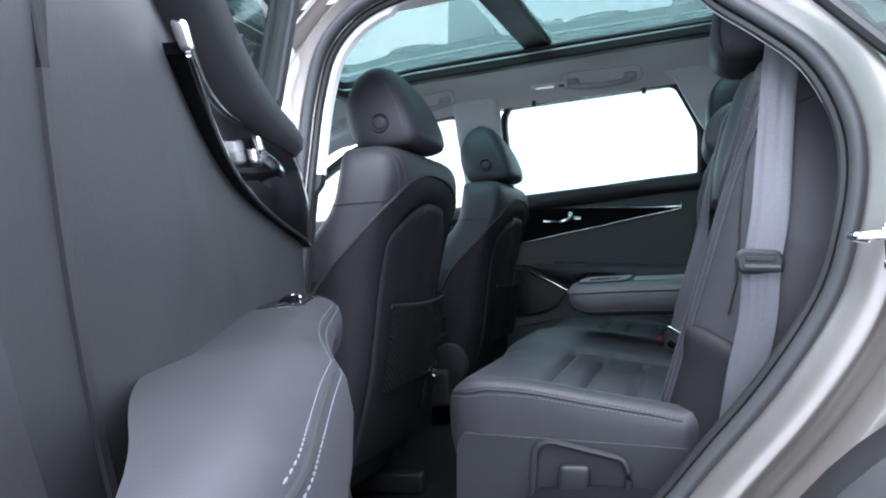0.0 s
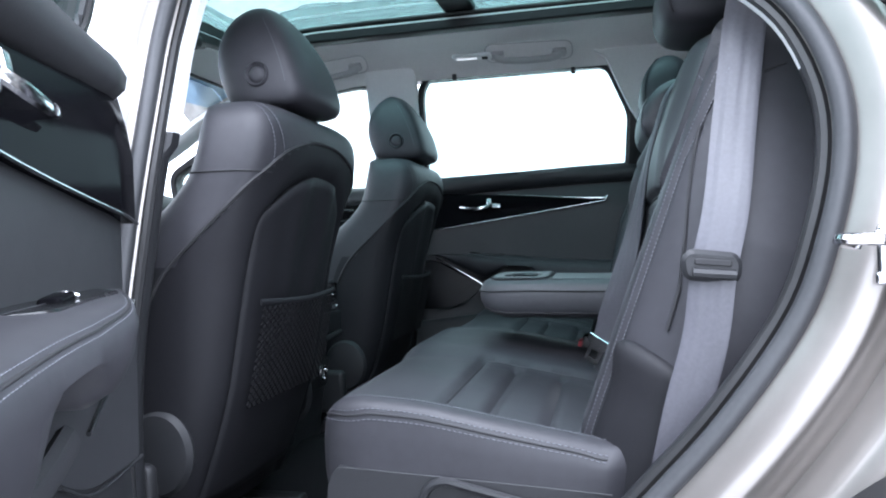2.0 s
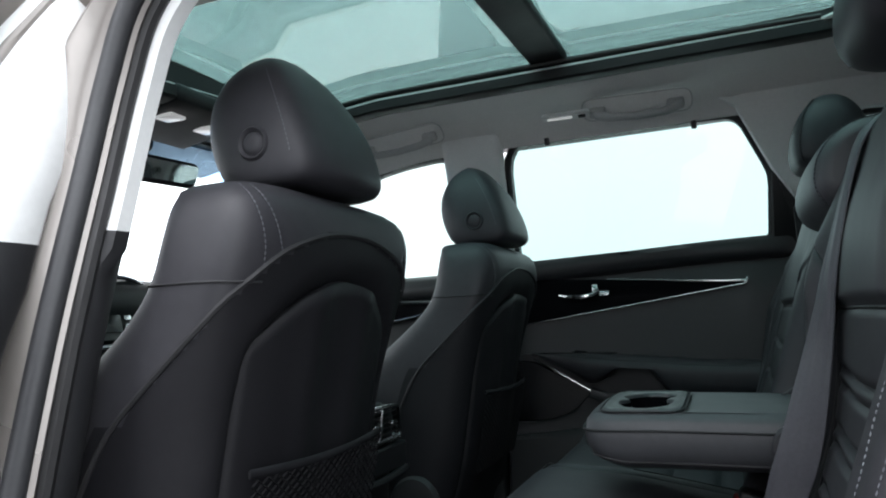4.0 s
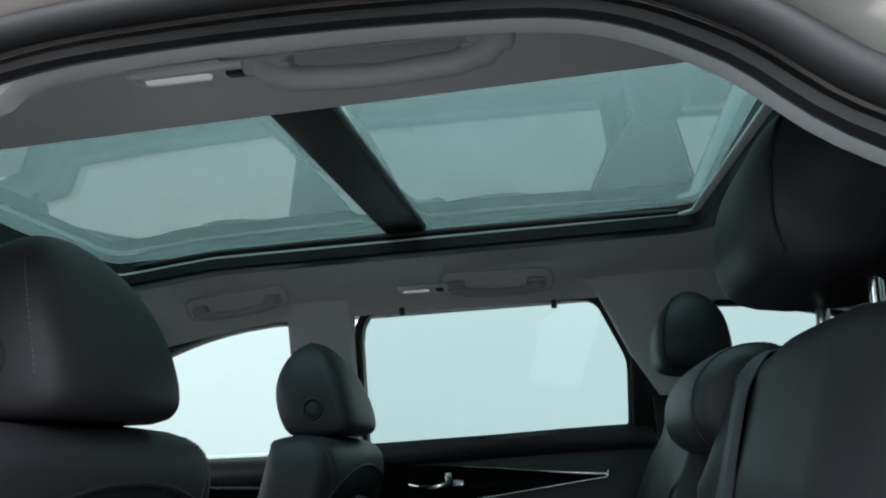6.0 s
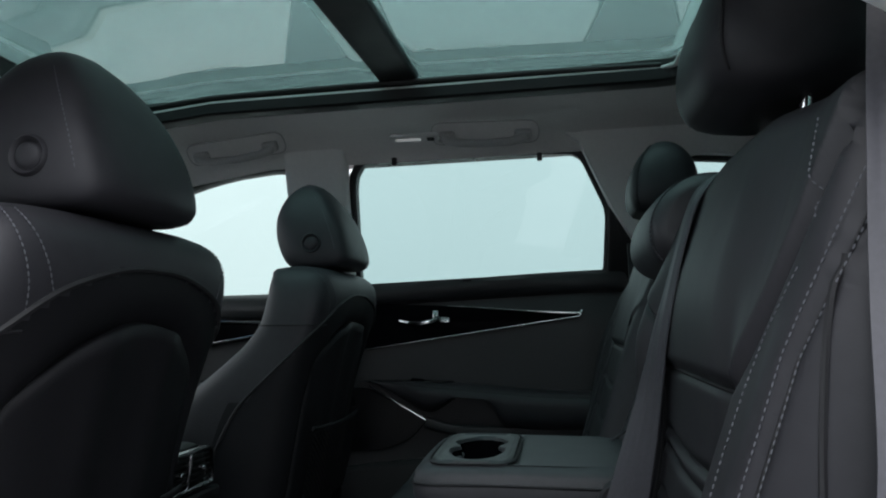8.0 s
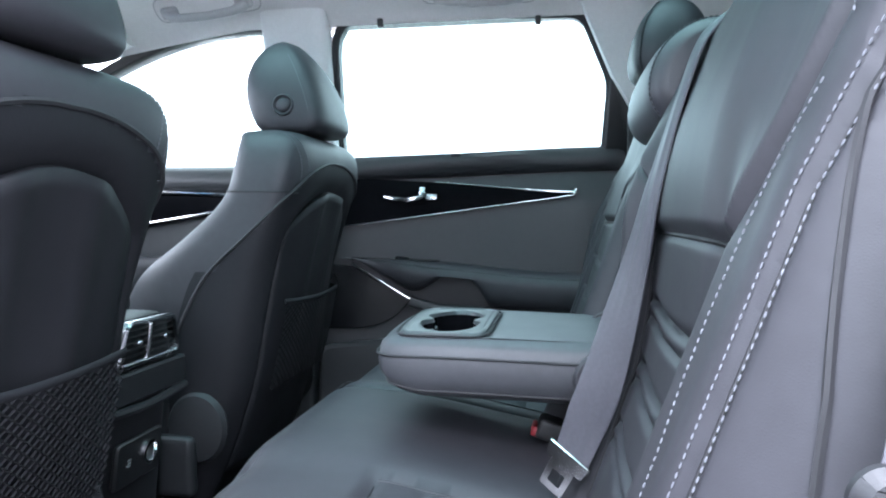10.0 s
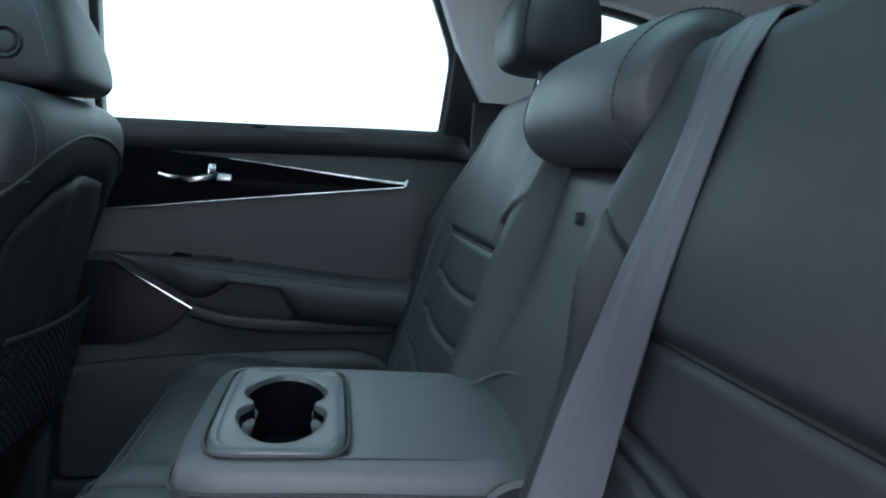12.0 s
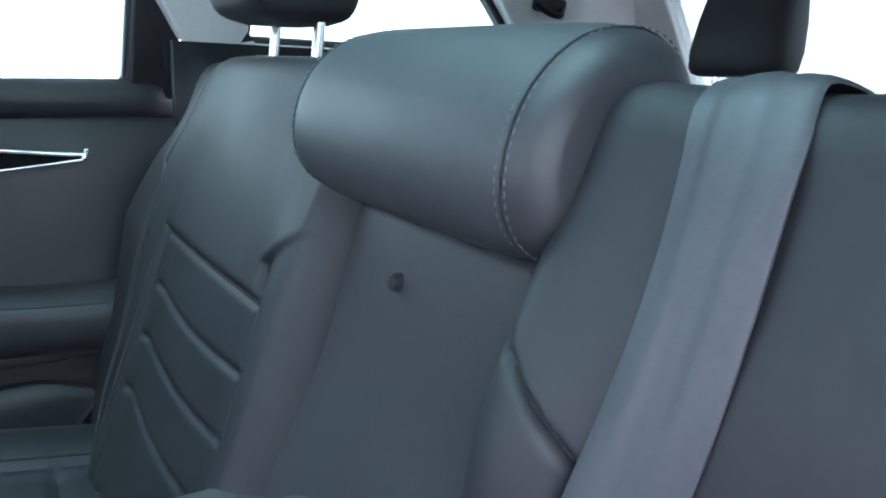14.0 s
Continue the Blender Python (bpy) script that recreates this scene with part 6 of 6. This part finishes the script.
def dashboard():
    t = thing("dashboard", "dark dashboard with a central screen and satin trim", "dashboard")

    def top(x, y, z):
        return x - 0.06 * (y / 0.7) ** 2, y, z - 0.03 * (y / 0.7) ** 2 + 0.012 * smooth01(-1.0, -1.3, x)
    mesh_part("upper_pad", *rbox((0.66, 1.42, 0.12), 0.05, (8, 20, 3), (-1.19, 0, 1.155), top), PLASTIC, t, "dark soft dashboard top")
    mesh_part("lower_pad", *rbox((0.60, 1.40, 0.50), 0.06, (6, 16, 5), (-1.19, 0, 0.86), top), PLASTIC, t)
    face = lambda u, v, w: (-0.868 - 0.25 * (v - 1.12) - w, u, v)
    fr = rounded([(-0.165, 1.060), (0.165, 1.060), (0.175, 1.205), (-0.175, 1.205)], 0.02)
    mesh_part("screen_bezel", *slab(fr, face, 0.05, 0.008), BLACK, t, "black screen surround")
    mesh_part("screen", *slab(rounded([(-0.105, 1.085), (0.085, 1.085), (0.085, 1.185), (-0.105, 1.185)], 0.006), lambda u, v, w: face(u, v, w - 0.004), 0.006, 0.001), SCREEN, t, "switched-off grey screen")
    for k in range(5):
        mesh_part("side_button", *rbox((0.006, 0.020, 0.012), 0.002, (1, 2, 1), (0, 0, 0), lambda x, y, z: face(0.104 + y, 1.100 + 0.019 * k + z, x - 0.003)), SATIN, t)
    for k in range(6):
        mesh_part("vent_slat", *rbox((0.012, 0.048, 0.003), 0.001, (1, 2, 1), (0, 0, 0), lambda x, y, z: face(0.150 + y, 1.100 + 0.014 * k + z, x - 0.004)), BLACK, t)
    mesh_part("trim_line", *tube([face(-0.17, 1.212, -0.002), face(0.10, 1.216, -0.006), face(0.185, 1.190, -0.002)], 0.006, n=18), SATIN, t, "satin silver trim line")
    mesh_part("trim_line", *tube([face(-0.20, 1.050, -0.004), face(0.0, 1.052, -0.008), face(0.22, 1.062, -0.004)], 0.006, n=18), SATIN, t, "satin silver trim line")
    ringv = [[(-0.85 - d, -0.02 + r * math.cos(q), 1.00 + r * math.sin(q)) for q in np.linspace(0, 2 * math.pi, 24, endpoint=False)] for d, r in ((0.04, 0.024), (0.0, 0.024), (-0.004, 0.019), (-0.004, 0.006))]
    mesh_part("dial", *loft(ringv), CHROME, t, "chrome-edged rotary dial")
    s = thing("steering_wheel", "dark leather steering wheel ahead of the driver's seat", "steering wheel", place=pose(-0.78, -0.395, 1.02, 0, 62, 0))
    mesh_part("rim", *tube([(0.185 * math.cos(q), 0.185 * math.sin(q), 0) for q in np.linspace(0, 2 * math.pi, 48, endpoint=False)], 0.016, seg=10, closed=True), LEATHER, s)
    mesh_part("hub", *rbox((0.15, 0.14, 0.06), 0.03, (4, 4, 3), (0, 0, -0.02)), PLASTIC, s)
    for q in (0.0, math.pi / 2, -math.pi / 2):
        mesh_part("spoke", *tube([(0.05 * math.cos(q), 0.05 * math.sin(q), -0.015), (0.18 * math.cos(q), 0.18 * math.sin(q), 0)], 0.014, seg=8, flat=0.5), PLASTIC, s)
    m = thing("rear_view_mirror", "black interior mirror hung behind the windscreen", "mirror", place=pose(-0.715, 0.040, 1.446, 0, 8, -14))
    shape = rounded([(-0.118, -0.030), (0.112, -0.034), (0.122, 0.026), (-0.106, 0.034)], 0.018)
    mesh_part("housing", *slab(shape, lambda u, v, w: (-w, u, v), 0.030, 0.010), BLACK, m)
    mesh_part("mirror_glass", *slab(grown(shape, -0.008), lambda u, v, w: (0.003 - w, u, v), 0.003, 0.001), MIRROR, m, "mirror glass", smooth=False)
    mesh_part("stalk", *tube([(-0.03, 0, 0.0), (-0.06, 0, 0.04), (-0.10, 0, 0.07)], 0.014, n=10), BLACK, m)
    mesh_part("sensor_box", *rbox((0.10, 0.10, 0.06), 0.02, (3, 3, 2), (-0.13, 0.0, 0.075)), BLACK, m)



dashboard()


# ---- fittings on the roof lining ----
def grab_handle(place, label):
    t = thing("grab_handle", label, "grab handle", "grab handles", place=place)
    mesh_part("grip", *tube([(-0.102, 0, 0.008), (-0.090, 0.006, -0.006), (-0.065, 0.010, -0.013), (0, 0.012, -0.016), (0.065, 0.010, -0.013), (0.090, 0.006, -0.006), (0.102, 0, 0.008)],
                            [0.014, 0.013, 0.0105, 0.010, 0.0105, 0.013, 0.014], seg=10), HANDLE, t, "grey plastic grip")
    recess = rounded([(-0.132, -0.030), (0.132, -0.030), (0.132, 0.030), (-0.132, 0.030)], 0.026)
    mesh_part("recess_plate", *slab(dense(recess, 0.03), lambda u, v, w: (u, v - 0.004, 0.016 - w), 0.006, 0.002), HEADLINER, t, "light grey recess plate")
    mesh_part("recess_edge", *tube([(q[0], q[1] - 0.004, 0.0095) for q in dense(recess, 0.03)], 0.0016, seg=6, closed=True), HANDLE, t, "grey recess edge")
    for s in (1, -1):
        mesh_part("mount_cover", *rbox((0.042, 0.028, 0.020), 0.008, (3, 2, 2), (s * 0.094, 0, 0.002)), HANDLE, t, "grey end cover")
        mesh_part("hinge", *rbox((0.014, 0.018, 0.020), 0.004, (1, 1, 1), (s * 0.078, 0.006, -0.006)), HANDLE, t)
    return t


one = grab_handle(pose(0.283, 0.590, 1.568, -48, 2, 0), "grey grab handle above the closed rear door")
two = copy_thing(one, pose(-0.360, 0.582, 1.566, -48, -5, 0))
two["label"] = "grey grab handle above the front passenger window"
three = copy_thing(one, pose(0.300, -0.522, 1.514, -38, -2, 180))
three["label"] = "grey grab handle above the open rear door"


def reading_lamp(place, label):
    t = thing("reading_lamp", label, "reading lamp", "reading lamps", place=place)
    mesh_part("bezel", *slab(rounded([(-0.050, -0.016), (0.070, -0.016), (0.070, 0.016), (-0.050, 0.016)], 0.012), lambda u, v, w: (u, v, w - 0.004), 0.010, 0.003), PILLAR, t, "grey lamp bezel")
    mesh_part("lens", *slab(rounded([(-0.036, -0.0045), (0.026, -0.0045), (0.026, 0.0045), (-0.036, 0.0045)], 0.004), lambda u, v, w: (u, v, w - 0.008), 0.006, 0.002), LAMP, t, "white lamp lens")
    mesh_part("lamp_switch", *rbox((0.018, 0.012, 0.006), 0.002, (1, 1, 1), (0.050, 0, -0.005)), PLASTIC, t, "small dark switch")


reading_lamp(pose(0.110, 0.534, 1.560, -12, 1, 0), "small white reading lamp by the closed door")
reading_lamp(pose(0.124, -0.515, 1.525, 16, 1, 0), "small white reading lamp by the open door")


def visors():
    for y, l in ((-0.34, "light grey sun visor above the driver"), (0.34, "light grey sun visor above the passenger")):
        v = thing("sun_visor", l, "sun visor", "sun visors")
        mesh_part("flap", *rbox((0.15, 0.40, 0.016), 0.007, (6, 10, 1), (-0.640, y, 1.545 + 0.02 * (y > 0)), lambda x, a, z: (x, a, z + 0.20 * (x + 0.640))), PILLAR, v, "light grey visor flap")
        mesh_part("hinge_rod", *tube([(-0.70, y - 0.19, 1.535), (-0.70, y + 0.19, 1.535)], 0.005), PLASTIC, v)
    o = thing("overhead_console", "dark overhead console with lamps behind the windscreen", "overhead console")
    mesh_part("housing", *rbox((0.20, 0.24, 0.035), 0.012, (5, 6, 2), (-0.650, 0.05, 1.552), lambda x, y, z: (x, y, z + 0.18 * (x + 0.65))), BLACK, o)
    for y in (-0.03, 0.09):
        mesh_part("lamp_lens", *rbox((0.05, 0.045, 0.008), 0.003, (2, 2, 1), (-0.625, y + 0.02, 1.536)), LAMP, o)


visors()
